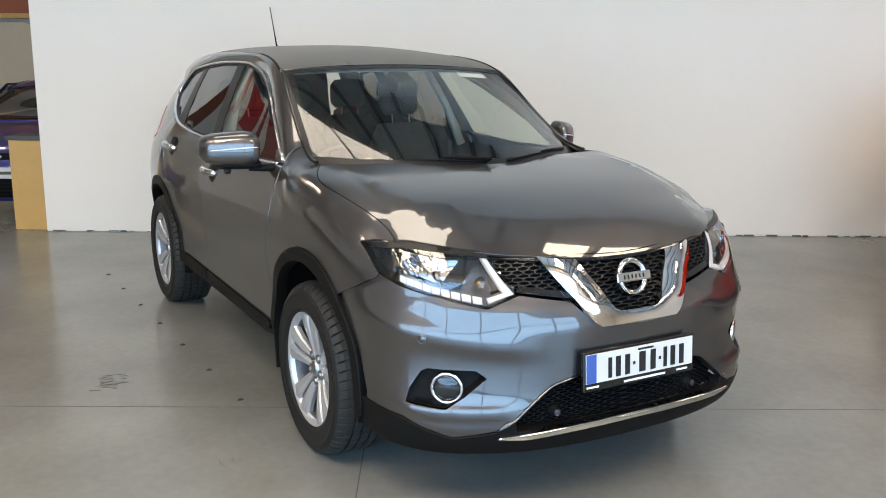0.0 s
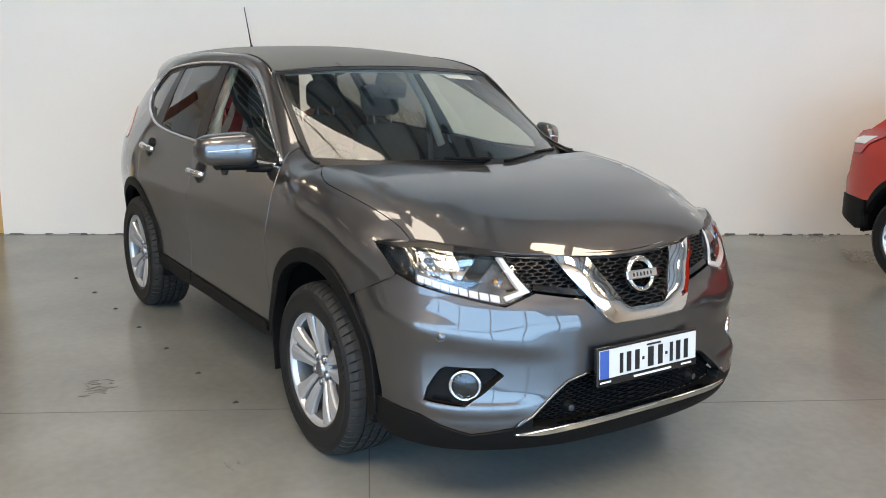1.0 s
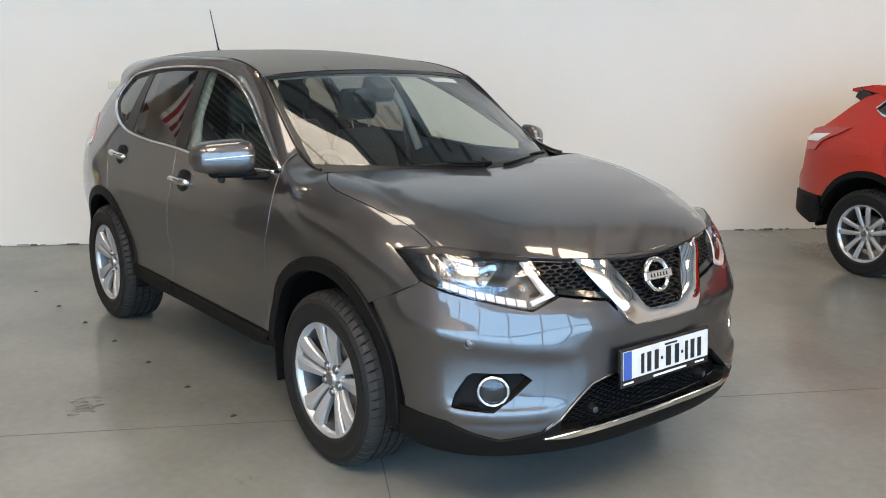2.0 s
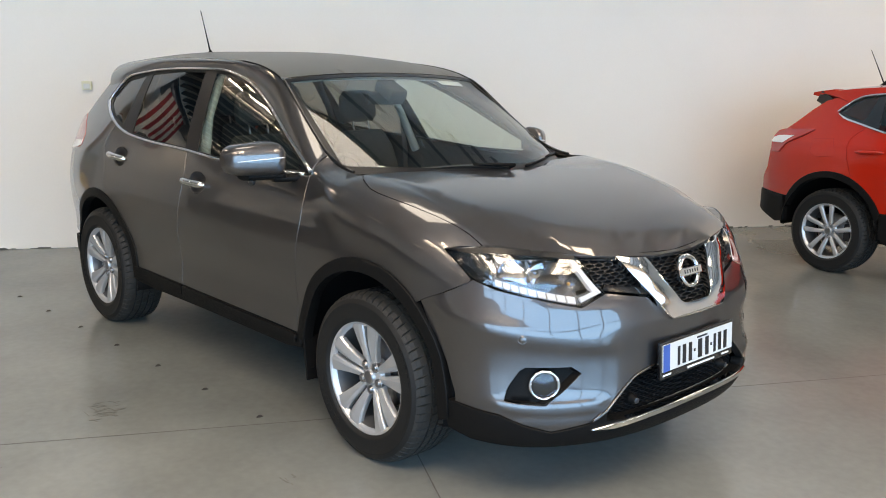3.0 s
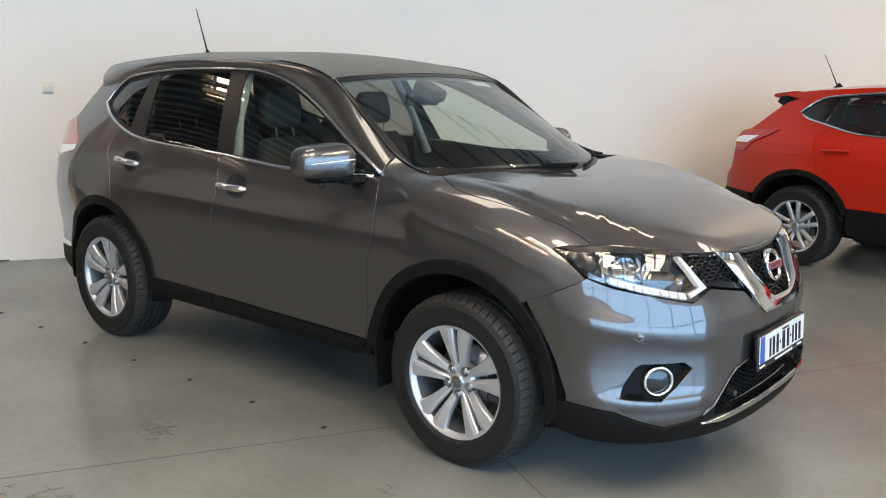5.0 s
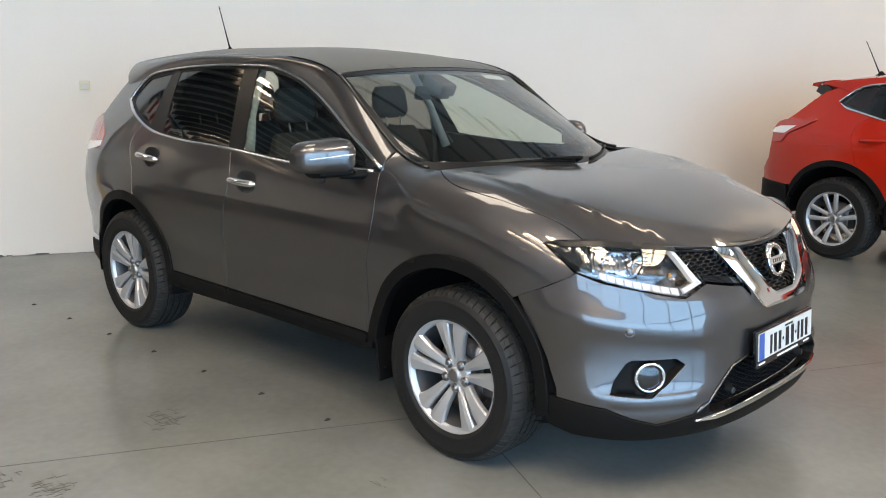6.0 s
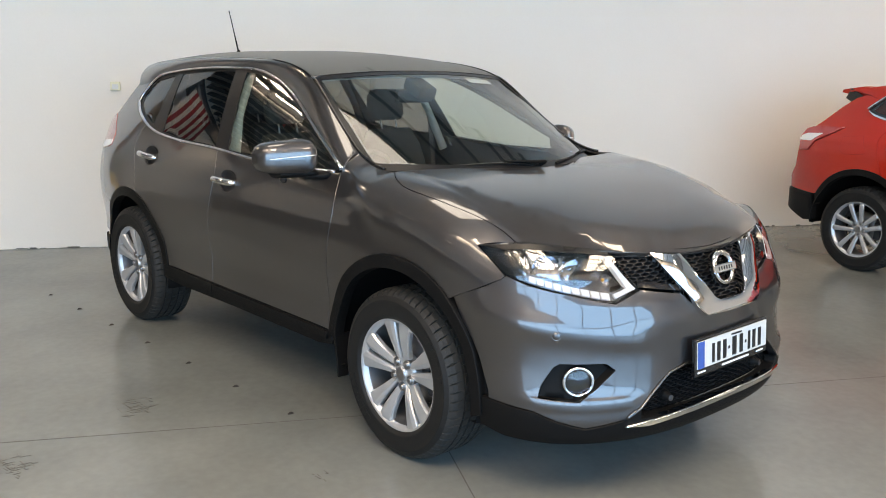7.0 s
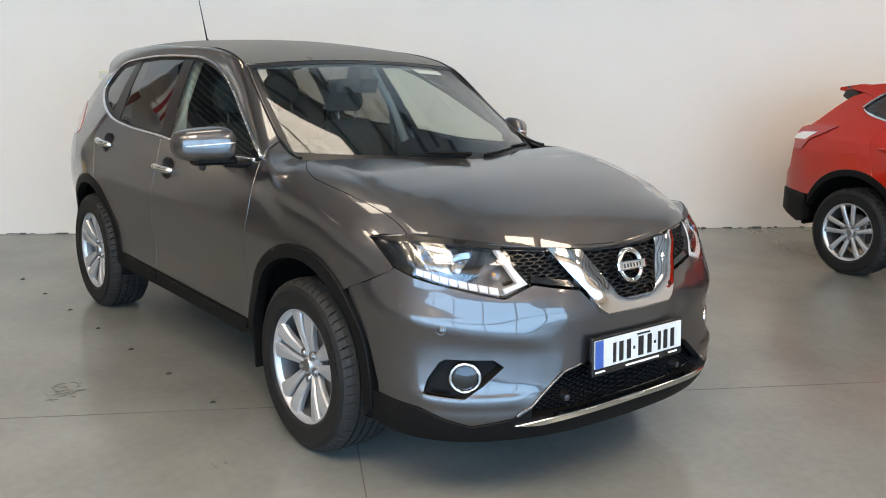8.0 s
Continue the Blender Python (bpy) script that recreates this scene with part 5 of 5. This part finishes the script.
for flip in (False, True):
    k = dict(flip=flip)
    door_edge = curve([(.187, 1.215), (.095, 1.12), (.116, .99), (.185, .810)])
    low_r = arc(0, .345, .50, 68, 25.5)
    split = curve([(1.06, .560), (1.05, .80), (1.10, 1.00), (1.07, 1.148)])
    rd = door_edge + low_r + split + [p for p in RB[::-1] if .20 < p[0] < 1.05]
    d = panel("rear_door", rd, red_side, RED, crossover, step=.04, **k)
    bm = bmesh.new()
    sy = 1 if flip else -1
    pts = [(.19 + .235 * i / 10, sy * (float(red_y(np.array(.3), np.array(1.03))) + .004 + .026 * math.sin(math.pi * i / 10) ** .6), 1.026 + .012 * i / 10) for i in range(11)]
    tube(pts, [.010, .015, .017, .017, .017, .017, .017, .017, .017, .015, .010], 8, bm, flat=.8)
    part("door_handle", bm, RED, d)
    fd = split + [p for p in RB if 1.08 < p[0] < 2.18] + [(2.18, 1.08), (2.12, .80), (2.10, .560)]
    panel("front_door", fd, red_side, RED, crossover, step=.05, **k)
    quarter = door_edge[::-1] + [p for p in RB[::-1] if p[0] < .18] + [(-.10, 1.36), (-.06, 1.40)] + [(-.20, 1.44), (-.30, 1.41), (-.40, 1.33), (-.52, 1.21), (-.60, 1.145), (-.69, 1.06), (-.70, .95), (-.72, .80), (-.80, .70), (-.80, .605), (-.486, .585)] + arc(0, .345, .50, 151, 68)
    q = panel("quarter_panel", quarter, red_side, RED, crossover, step=.035, **k)
    panel("fuel_flap", [(-.245, 1.095), (-.06, 1.112), (.015, .985), (-.01, .965), (-.185, .955), (-.235, .985)], red_side, RED, q, step=.03, lift=.0008, roll=.001, gap=.0016, depth=.01, **k)
    panel("flap_joint", [(-.2465, 1.0965), (-.0585, 1.1135), (.0165, .985), (-.0095, .9635), (-.1855, .9535), (-.2365, .985)], red_side, REDLENS, q, step=.03, lift=.0004, depth=.004, roll=.0005, gap=0, **k)
    wing = [(2.18, 1.08), (2.30, 1.07), (2.6, 1.02), (2.95, .945), (3.2, .86), (3.40, .72), (3.42, .56)] + arc(2.646, .345, .50, 25, 155) + [(2.10, .560), (2.12, .80)]
    panel("front_wing", wing, red_side, RED, crossover, step=.05, **k)
    roofside = [p for p in RT if p[0] < 2.24] + [(x, float(red_edge_z(x))) for x in np.linspace(2.24, -.38, 30)] + [(-.20, 1.44), (-.06, 1.40)]
    panel("roof_side", roofside, red_side, RED, crossover, step=.035, gap=.001, **k)
    # cladding
    for cx in (0, 2.646):
        panel("arch_cladding", arc(cx, .345, .50, 152 if cx == 0 else 158, 22) + arc(cx, .345, .452, 18, 160), red_side, CLAD, crossover, "matt black arch cladding", step=.03, lift=.008, depth=.05, roll=.006, gap=0, **k)
        loops = []
        for y, r in ((.87, .45), (.84, .475), (.70, .48), (.42, .48), (.40, .05)):
            loops.append([(cx + r * math.cos(a), sy * y, max(.345 + r * math.sin(a), .34)) for a in np.linspace(-.45, math.pi + .45, 26)])
        part("arch_liner", rings(loops, closed=False), MESHBLACK, crossover)
    panel("sill_cladding", [(.455, .555), (.47, .36), (.56, .30), (2.10, .30), (2.16, .40), (2.10, .555)], red_side, CLAD, crossover, "matt black sill cladding", lift=.010, depth=.06, roll=.008, gap=0, **k)
    panel("bumper_corner", [(-.80, .600), (-.486, .580), (-.47, .50), (-.448, .365), (-.56, .345), (-.80, .425)], red_side, CLAD, crossover, "matt black rear bumper corner", lift=.012, depth=.05, roll=.01, gap=0, **k)
    # glass
    g0 = [(-.083, 1.320), (.018, 1.432), (.165, 1.456), (.13, 1.268), (-.02, 1.30)]
    g1 = [(.285, 1.216), (.40, 1.196), (.62, 1.182), (1.02, 1.176), (1.08, 1.488), (.68, 1.500), (.235, 1.462)]
    g2 = [(1.10, 1.172), (1.6, 1.142), (2.05, 1.125), (1.70, 1.345), (1.30, 1.462), (1.14, 1.484)]
    for nm, o in (("quarter_window", g0), ("window", g1), ("window", g2)):
        panel(nm, o, red_side, TINTGLASS, crossover, "tinted side window glass", step=.05, lift=-.005, depth=.004, gap=0, **k)
    panel("window_frame", RT[:-1] + RB[::-1][:-1], red_side, GLOSSBLACK, crossover, "gloss black window pillars", step=.04, lift=-.003, depth=.006, gap=.003, holes=(g0, g1, g2), **k)
    lp = np.array(RT + RB[::-1][1:])
    pts = (red_side(lp[:, 0], lp[:, 1]) + normals_of(red_side, lp) * .004) * (1, -1 if flip else 1, 1)
    part("window_chrome", tube([tuple(p) for p in pts[::2]], .0125, 8, flat=.85), CHROME, crossover, "chrome strip round the side windows")
    # tail lamp: red top edge, clear band, red foot
    seat = shrink(dense([(-.695, 1.06), (-.655, 1.127), (-.59, 1.148), (-.27, 1.165), (-.36, 1.112), (-.51, 1.036), (-.565, .960), (-.67, .955)], .03), -.004)
    panel("lamp_seal", [tuple(p) for p in seat], red_side, GLOSSBLACK, q, step=.03, lift=.004, roll=.002, depth=.008, gap=0, **k)
    tl = panel("tail_lamp", [(-.695, 1.06), (-.655, 1.127), (-.59, 1.148), (-.27, 1.165), (-.36, 1.112), (-.51, 1.036), (-.565, .960), (-.67, .955)], red_side, REDLENS, crossover, "red and clear tail lamp", step=.03, lift=.012, roll=.006, depth=.02, gap=0, **k)
    panel("lamp_band", [(-.690, 1.030), (-.676, 1.066), (-.62, 1.088), (-.45, 1.100), (-.50, 1.068), (-.55, 1.034)], red_side, WHITELENS, tl, step=.03, lift=.016, roll=.003, depth=.006, gap=0, **k)
    # mirror, far outside the view
    part("door_mirror", smooth_bm(box(.14, .22, .15, (2.0, sy * 1.0, 1.15), .05)), RED, crossover)
    part("headlight", smooth_bm(box(.34, .30, .13, (3.20, sy * .62, .80), .05)), WHITELENS, crossover)
panel("roof", [(-.40, -.995), (1.50, -.995), (1.53, 0), (1.50, .995), (-.40, .995)], red_top, RED, crossover, step=.05, gap=0)
panel("windscreen", [(1.52, -.97), (2.26, -.97), (2.42, 0), (2.26, .97), (1.52, .97), (1.55, 0)], red_top, SCREEN, crossover, "clear windscreen", step=.06, gap=0)
panel("bonnet", [(2.28, -.96), (2.44, 0), (2.28, .96), (3.36, .96), (3.44, 0), (3.36, -.96)], red_top, RED, crossover, step=.06, gap=0)
panel("tailgate", [(-.66, .62), (.66, .62), (.68, .95), (.62, 1.12), (.50, 1.42), (-.50, 1.42), (-.62, 1.12), (-.68, .95)], red_stern, RED, crossover, turn=True, step=.06)
panel("rear_window", [(-.50, 1.20), (.50, 1.20), (.44, 1.40), (-.44, 1.40)], red_stern, TINTGLASS, crossover, turn=True, step=.06, lift=.006)
panel("rear_bumper", [(-.74, .42), (.74, .42), (.76, .60), (-.76, .60)], red_stern, CLAD, crossover, turn=True, step=.06)
panel("front_bumper", [(-.74, .25), (.74, .25), (.74, .86), (-.74, .86)], red_nose, RED, crossover, step=.06)
panel("front_grille", [(-.40, .32), (.40, .32), (.34, .72), (-.34, .72)], red_nose, MESHBLACK, crossover, step=.08, lift=.006)
loops = []
for y in np.linspace(-.50, .50, 13):
    t = 1 - (abs(y) / .5) ** 4 * .3
    loops.append([(-.30, y, 1.505), (-.40 - .14 * t, y, 1.492 - .02 * (y / .5) ** 2), (-.41 - .14 * t, y, 1.470 - .02 * (y / .5) ** 2), (-.26, y, 1.40)])
part("spoiler", rings(loops, caps=True), RED, crossover)
for sy in (-1, 1):
    part("spoiler_fin", box(.13, .012, .10, (-.375, sy * .515, 1.415), .004, m=Matrix.Rotation(radians(28), 4, "Y")), GLOSSBLACK, crossover)
part("aerial_foot", lathe([(.036, 0), (.034, .012), (.018, .030), (.008, .045), (.006, .05)], 20, "z"), CLAD, crossover).matrix_basis = pose(-.15, 0, 1.532) @ Matrix.Diagonal((1.5, 1, 1, 1))
part("aerial_mast", tube([(-.17, 0, 1.565), (-.26, 0, 1.735), (-.32, 0, 1.845)], [.006, .0035, .003], 8), CLAD, crossover)
part("underbody", box(3.4, 1.30, .12, (1.35, 0, .33), .03), CLAD, crossover)
part("cabin_floor", box(2.6, 1.5, .06, (1.0, 0, .45), .01), PLASTIC, crossover)
for x, y in ((.42, -.38), (.42, .38), (1.25, -.38), (1.25, .38)):
    s = part("car_seat", cushion(.50, .52, .20, 1.0), SEAT, crossover, "dark cloth car seat")
    s.matrix_basis = pose(x + .22, y, .48)
    part("seat_back", cushion(.50, .15, .58), SEAT, s).matrix_basis = pose(-.28, 0, .14, 0, -17, 0)
    part("headrest", cushion(.26, .10, .18, .92), SEAT, s).matrix_basis = pose(-.47, 0, .745, 0, -10, 0)
part("dashboard", box(.45, 1.4, .25, (2.15, 0, .95), .06), PLASTIC, crossover)


def make_red_wheel():
    """A rim with five pairs of slim spokes."""
    tyre_bm, tread_bm, bars, rim_bm, barrel, spoke, hub, cap, nut, disc, cal = make_wheel()
    spoke.free()
    spoke = bmesh.new()
    loops = []
    for i in range(8):
        t = i / 7
        r, w = .038 + .186 * t, .017 + .007 * t
        y = -.062 - .034 * math.sin(math.pi * .5 * t)
        o = .019 + .036 * t
        loops.append([(r, y + .026, o - w * .8), (r, y + .008, o - w), (r, y, o - w * .6), (r, y, o + w * .6), (r, y + .008, o + w), (r, y + .026, o + w * .8)])
    rings(loops, caps=True, bm=spoke)
    return tyre_bm, tread_bm, bars, rim_bm, barrel, spoke, hub, cap, nut, disc, cal


wheel_set(crossover, [(0, -.770, .345, False, 0), (2.646, -.770, .345, False, 20), (0, .770, .345, True, 35), (2.646, .770, .345, True, 50)], make_red_wheel(), [k * 72 + 98 for k in range(5)], "black road tyre")
for w in [o for o in crossover.children if o.name.startswith("wheel")]:
    w.scale = (.953, .953, .953)
crossover.matrix_world = RED_AT



# ---- smaller things of the hall
# light switch box on the long wall
sw_box = part("wall_switch", box(.030, .082, .074, (0, 0, 0), .006), material("cream_plastic", (.72, .68, .50), .5, grain=.03, scale=90), None)
sw_box.matrix_world = ROOM @ pose(N0 + .015, -2.425, 1.416)
tagged(sw_box, "small cream plastic switch box fixed to the wall", "switch")
part("switch_rocker", box(.008, .050, .042, (.018, 0, -.004), .003), PLATEWHITE, sw_box)

# sawn-off anchor studs in a row across the floor
stud = tagged(part("floor_stud", lathe([(.001, .008), (.012, .008), (.016, .006), (.022, .003), (.030, .001), (.032, 0)], 14, "z"), BEAM_DARK), "dark sawn-off anchor stud in the floor", "stud", "row of floor studs")
stud.matrix_world = ROOM @ pose(-2.637, -2.742, 0) @ Matrix.Diagonal((.34, .56, 1, 1))
for i in range(1, 7):
    copy_thing(stud, ROOM @ pose(-2.637 + .4207 * i, -2.742 + .2545 * i, 0, 0, 0, (17 * i) % 40))

# scuffs left on the paint
SCUFF = material("scuff_dirt", (.085, .083, .074), .7, grain=.3, scale=90)
rng = random.Random(4)
for n_, u_, size, cnt in ((-.33, -1.94, .13, 48), (.24, -2.36, .12, 40), (.10, -2.56, .10, 16), (.567, -1.135, .06, 6)):
    bm = bmesh.new()
    for _ in range(cnt):
        a, r = rng.uniform(0, 6.28), size * rng.random() ** .6
        l, w = rng.uniform(.012, .05), rng.uniform(.002, .006)
        box(l, w, .0012, (n_ + r * math.cos(a), u_ + .7 * r * math.sin(a), .0008), 0, bm, Matrix.Rotation(rng.choice((.4, .5, 1.9, 2.0)) + rng.uniform(-.2, .2), 4, "Z"))
    ob = tagged(part("floor_scuff", bm, SCUFF), "dark scuff of tyre dirt on the floor paint", "scuff", kind="stuff")
    ob.matrix_world = ROOM
# flaked paint along the foot of the wall
bm = bmesh.new()
for _ in range(90):
    u_ = rng.uniform(-3.85, 6.5)
    box(.004, rng.uniform(.015, .11), rng.uniform(.004, .018), (N0 + .001, u_, rng.uniform(.002, .010)), 0, bm)
ob = tagged(part("paint_flakes", bm, SCUFF), "flaked dark patches along the foot of the wall", "flakes", kind="stuff")
ob.matrix_world = ROOM

# reception counter at the end of the wall
counter = tagged(empty("reception_counter", ROOM @ pose(-4.40, -4.07, 0)), "beech reception counter with a dark worktop", "counter")
part("end_panel", box(.025, .330, .848, (-.0125, 0, .424), .003), WOOD, counter)
part("side_panel", box(.30, .022, .848, (-.18, -.150, .424), .003), WOOD, counter)
part("worktop", box(.36, .37, .040, (-.165, -.005, .870), .004), DARKTOP, counter, "dark worktop")

# blue hatchback in the next bay, nose towards the hall
hatch = tagged(empty("hatchback_car", ROOM @ pose(-4.92, -4.62, 0)), "dark blue hatchback car parked behind the counter", "car")
b_half = spline([-3.9, -3.4, -2.6, -1.2, -.5, -.15, 0], [.66, .78, .84, .84, .80, .70, .50])
b_line = spline([-3.9, -3.7, -3.2, -2.4, -1.95, -1.75, -.95, -.6, -.2, -.05, 0], [.80, 1.10, 1.30, 1.36, 1.33, 1.26, .92, .87, .76, .66, .55])


def blue_top(x, s):
    e = b_half(x) * (1 - .24 * smooth(.95, 1.25, b_line(x)))
    return np.stack([x + 0 * s, s * e, b_line(x) - .06 * np.abs(s) ** 4], -1)


def blue_side(x, z):
    lid = blue_top(x, np.ones_like(x + z))
    t = np.clip((z - .2) / .5, 0, 1)
    y = b_half(x) * (.94 + .06 * t) * (1 - .26 * smooth(.85, 1.32, z))
    return np.stack([x + 0 * z, -y, z + 0 * x], -1)


def blue_nose(y, z):
    w = spline([.15, .3, .5, .66, .76], [-.10, .0, .02, -.03, -.14])(z)
    return np.stack([w - .35 * (np.abs(y) / .75) ** 3, y + 0 * z, z + 0 * y], -1)


panel("bonnet", [(-.06, -.96), (-.06, .96), (-.93, .97), (-.97, 0), (-.93, -.97)], blue_top, BLUE, hatch, step=.06, turn=True)
panel("windscreen", [(-.96, -.94), (-1.0, 0), (-.96, .94), (-1.74, .93), (-1.74, -.93)], blue_top, TINTGLASS, hatch, step=.08, turn=True)
panel("roof", [(-1.76, -1), (-1.76, 1), (-3.2, 1), (-3.2, -1)], blue_top, BLUE, hatch, step=.08, turn=True)
panel("rear_window", [(-3.22, -.95), (-3.22, .95), (-3.88, .95), (-3.88, -.95)], blue_top, TINTGLASS, hatch, step=.08, turn=True)
nose_b = panel("front_bumper", [(-.74, .17), (.74, .17), (.76, .5), (.66, .72), (-.66, .72), (-.76, .5)], blue_nose, BLUE, hatch, step=.05)
panel("lower_grille", [(-.46, .22), (.46, .22), (.40, .44), (-.40, .44)], blue_nose, MESHBLACK, nose_b, step=.08, lift=.006)
panel("upper_grille", [(-.38, .60), (.38, .60), (.36, .665), (-.36, .665)], blue_nose, MESHBLACK, nose_b, step=.08, lift=.006)
for z in (.25, .29, .33, .37):
    part("grille_bar", tube([(float(blue_nose(np.array(y), np.array(z))[0]) + .008, y, z) for y in np.linspace(-.42, .42, 9)], .006, 6), CLAD, nose_b)
em = part("emblem", lathe([(.001, .010), (.05, .009), (.058, .004), (.06, 0)], 28, "x"), CHROME, nose_b, "oval chrome emblem")
em.matrix_basis = pose(.0, 0, .632) @ Matrix.Diagonal((1, 1.1, .5, 1))
pl = part("number_plate", box(.012, .52, .11, (0, 0, 0), .003), PLATEWHITE, nose_b, "white number plate")
pl.matrix_basis = pose(.035, 0, .475)
part("plate_bar", box(.002, .30, .030, (.0065, .04, 0), .0005), SCUFF, pl)
for flip in (False, True):
    sy = 1 if flip else -1
    panel("body_side", [(-.12, .30), (-.05, .55), (-.10, .72), (-.93, .885), (-3.2, .95), (-3.85, .80), (-3.85, .30)], blue_side, BLUE, hatch, step=.08, flip=flip)
    panel("side_window", [(-1.05, .92), (-1.75, 1.27), (-3.1, 1.24), (-3.3, .97)], blue_side, TINTGLASS, hatch, step=.08, flip=flip, lift=-.004)
    panel("roof_pillar", [(-.95, .90), (-1.72, 1.30), (-3.2, 1.29), (-3.75, .95), (-3.3, .96), (-3.1, 1.25), (-1.75, 1.275), (-1.05, .91)], blue_side, BLUE, hatch, step=.05, flip=flip)
    part("headlight", smooth_bm(box(.34, .22, .12, (-.30, sy * .60, .66), .05)), WHITELENS, hatch)
    part("fog_lamp", lathe([(.001, .01), (.04, .008), (.05, 0)], 20, "x"), WHITELENS, hatch).matrix_basis = pose(-.12, sy * .58, .33)
    part("door_mirror", smooth_bm(box(.12, .18, .12, (-1.25, sy * .90, .98), .04)), BLUE, hatch)
    for x in (-.78, -3.2):
        part("tyre", lathe([(.18, -.08), (.27, -.10), (.30, -.08), (.30, .08), (.27, .10), (.18, .08)], 40), RUBBER, hatch).matrix_basis = pose(x, sy * .74, .30)
        part("wheel_rim", lathe([(.001, -.05), (.10, -.06), (.17, -.085), (.19, -.08), (.19, .05)], 30), ALLOY, hatch).matrix_basis = pose(x, sy * .74, .30, 0, 0, 180 if flip else 0)
part("underbody", box(3.4, 1.2, .15, (-1.95, 0, .30), .03), CLAD, hatch)
part("cabin", box(1.6, 1.2, .30, (-2.1, 0, .72), .05), SEAT, hatch)
part("parcel_shelf", box(.6, 1.1, .04, (-3.2, 0, .92), .01), SEAT, hatch)
for y in (-.35, .35):
    part("headrest", cushion(.26, .10, .40, .92), SEAT, hatch).matrix_basis = pose(-2.15, y, .80)

# beige partition with a rounded corner, and the shelf and board over it
bm = bmesh.new()
lp = [(-3.2, 0), (0, 0)] + [(-.12 + .12 * math.cos(a), 1.93 + .12 * math.sin(a)) for a in np.linspace(0, math.pi / 2, 8)] + [(-3.2, 2.05)]
rings([[(x, y, z) for y, z in lp] for x in (-.03, .03)], caps=True, bm=bm)
scr_b = tagged(part("partition", bm, BEIGE), "beige office partition with a rounded corner", "partition")
scr_b.matrix_world = ROOM @ pose(-8.60, -5.71, 0)
cab = tagged(empty("display_board", ROOM @ pose(-8.97, -5.89, 0)), "terracotta display board on a beech ledge", "board")
BRICKRED = material("terracotta_board", (.32, .085, .045), .6, grain=.15, scale=12, stain=.2, stain_scale=3)
part("board", box(.04, 2.4, 1.6, (0, -1.0, 2.94), .004), BRICKRED, cab)
part("ledge", box(.14, 2.4, .07, (.06, -1.0, 2.145), .004), WOOD, cab, "beech ledge")
for y in (-2.1, .1):
    part("post", box(.05, .05, 2.11, (-.04, y, 1.055), .004), FRAME, cab)

# red and white striped banner hung under the roof of the next bay
banner = tagged(empty("hanging_banner", ROOM @ pose(-7.4, -8.6, 0)), "large red and white striped fabric banner", "banner")
CLOTHRED = material("red_cloth", (.42, .020, .022), .8, grain=.08, scale=60)
CLOTHWHITE = material("white_cloth", (.74, .70, .62), .8, grain=.05, scale=60)
for i in range(10):
    loops = []
    for z in np.linspace(3.3, 4.4, 9):
        bow = .40 * ((z - 3.3) / 1.1) ** 2
        y0 = -.5 + i * .19 + bow
        loops.append([(.10 * math.sin(y0 * 2.2), y0, z), (.10 * math.sin((y0 + .19) * 2.2), y0 + .19, z)])
    part("stripe", rings(loops, closed=False), CLOTHWHITE if i % 2 else CLOTHRED, banner)
part("banner_pole", tube([(0, -.2, 4.43), (0, 1.95, 4.43)], .025, 8), FRAME, banner)
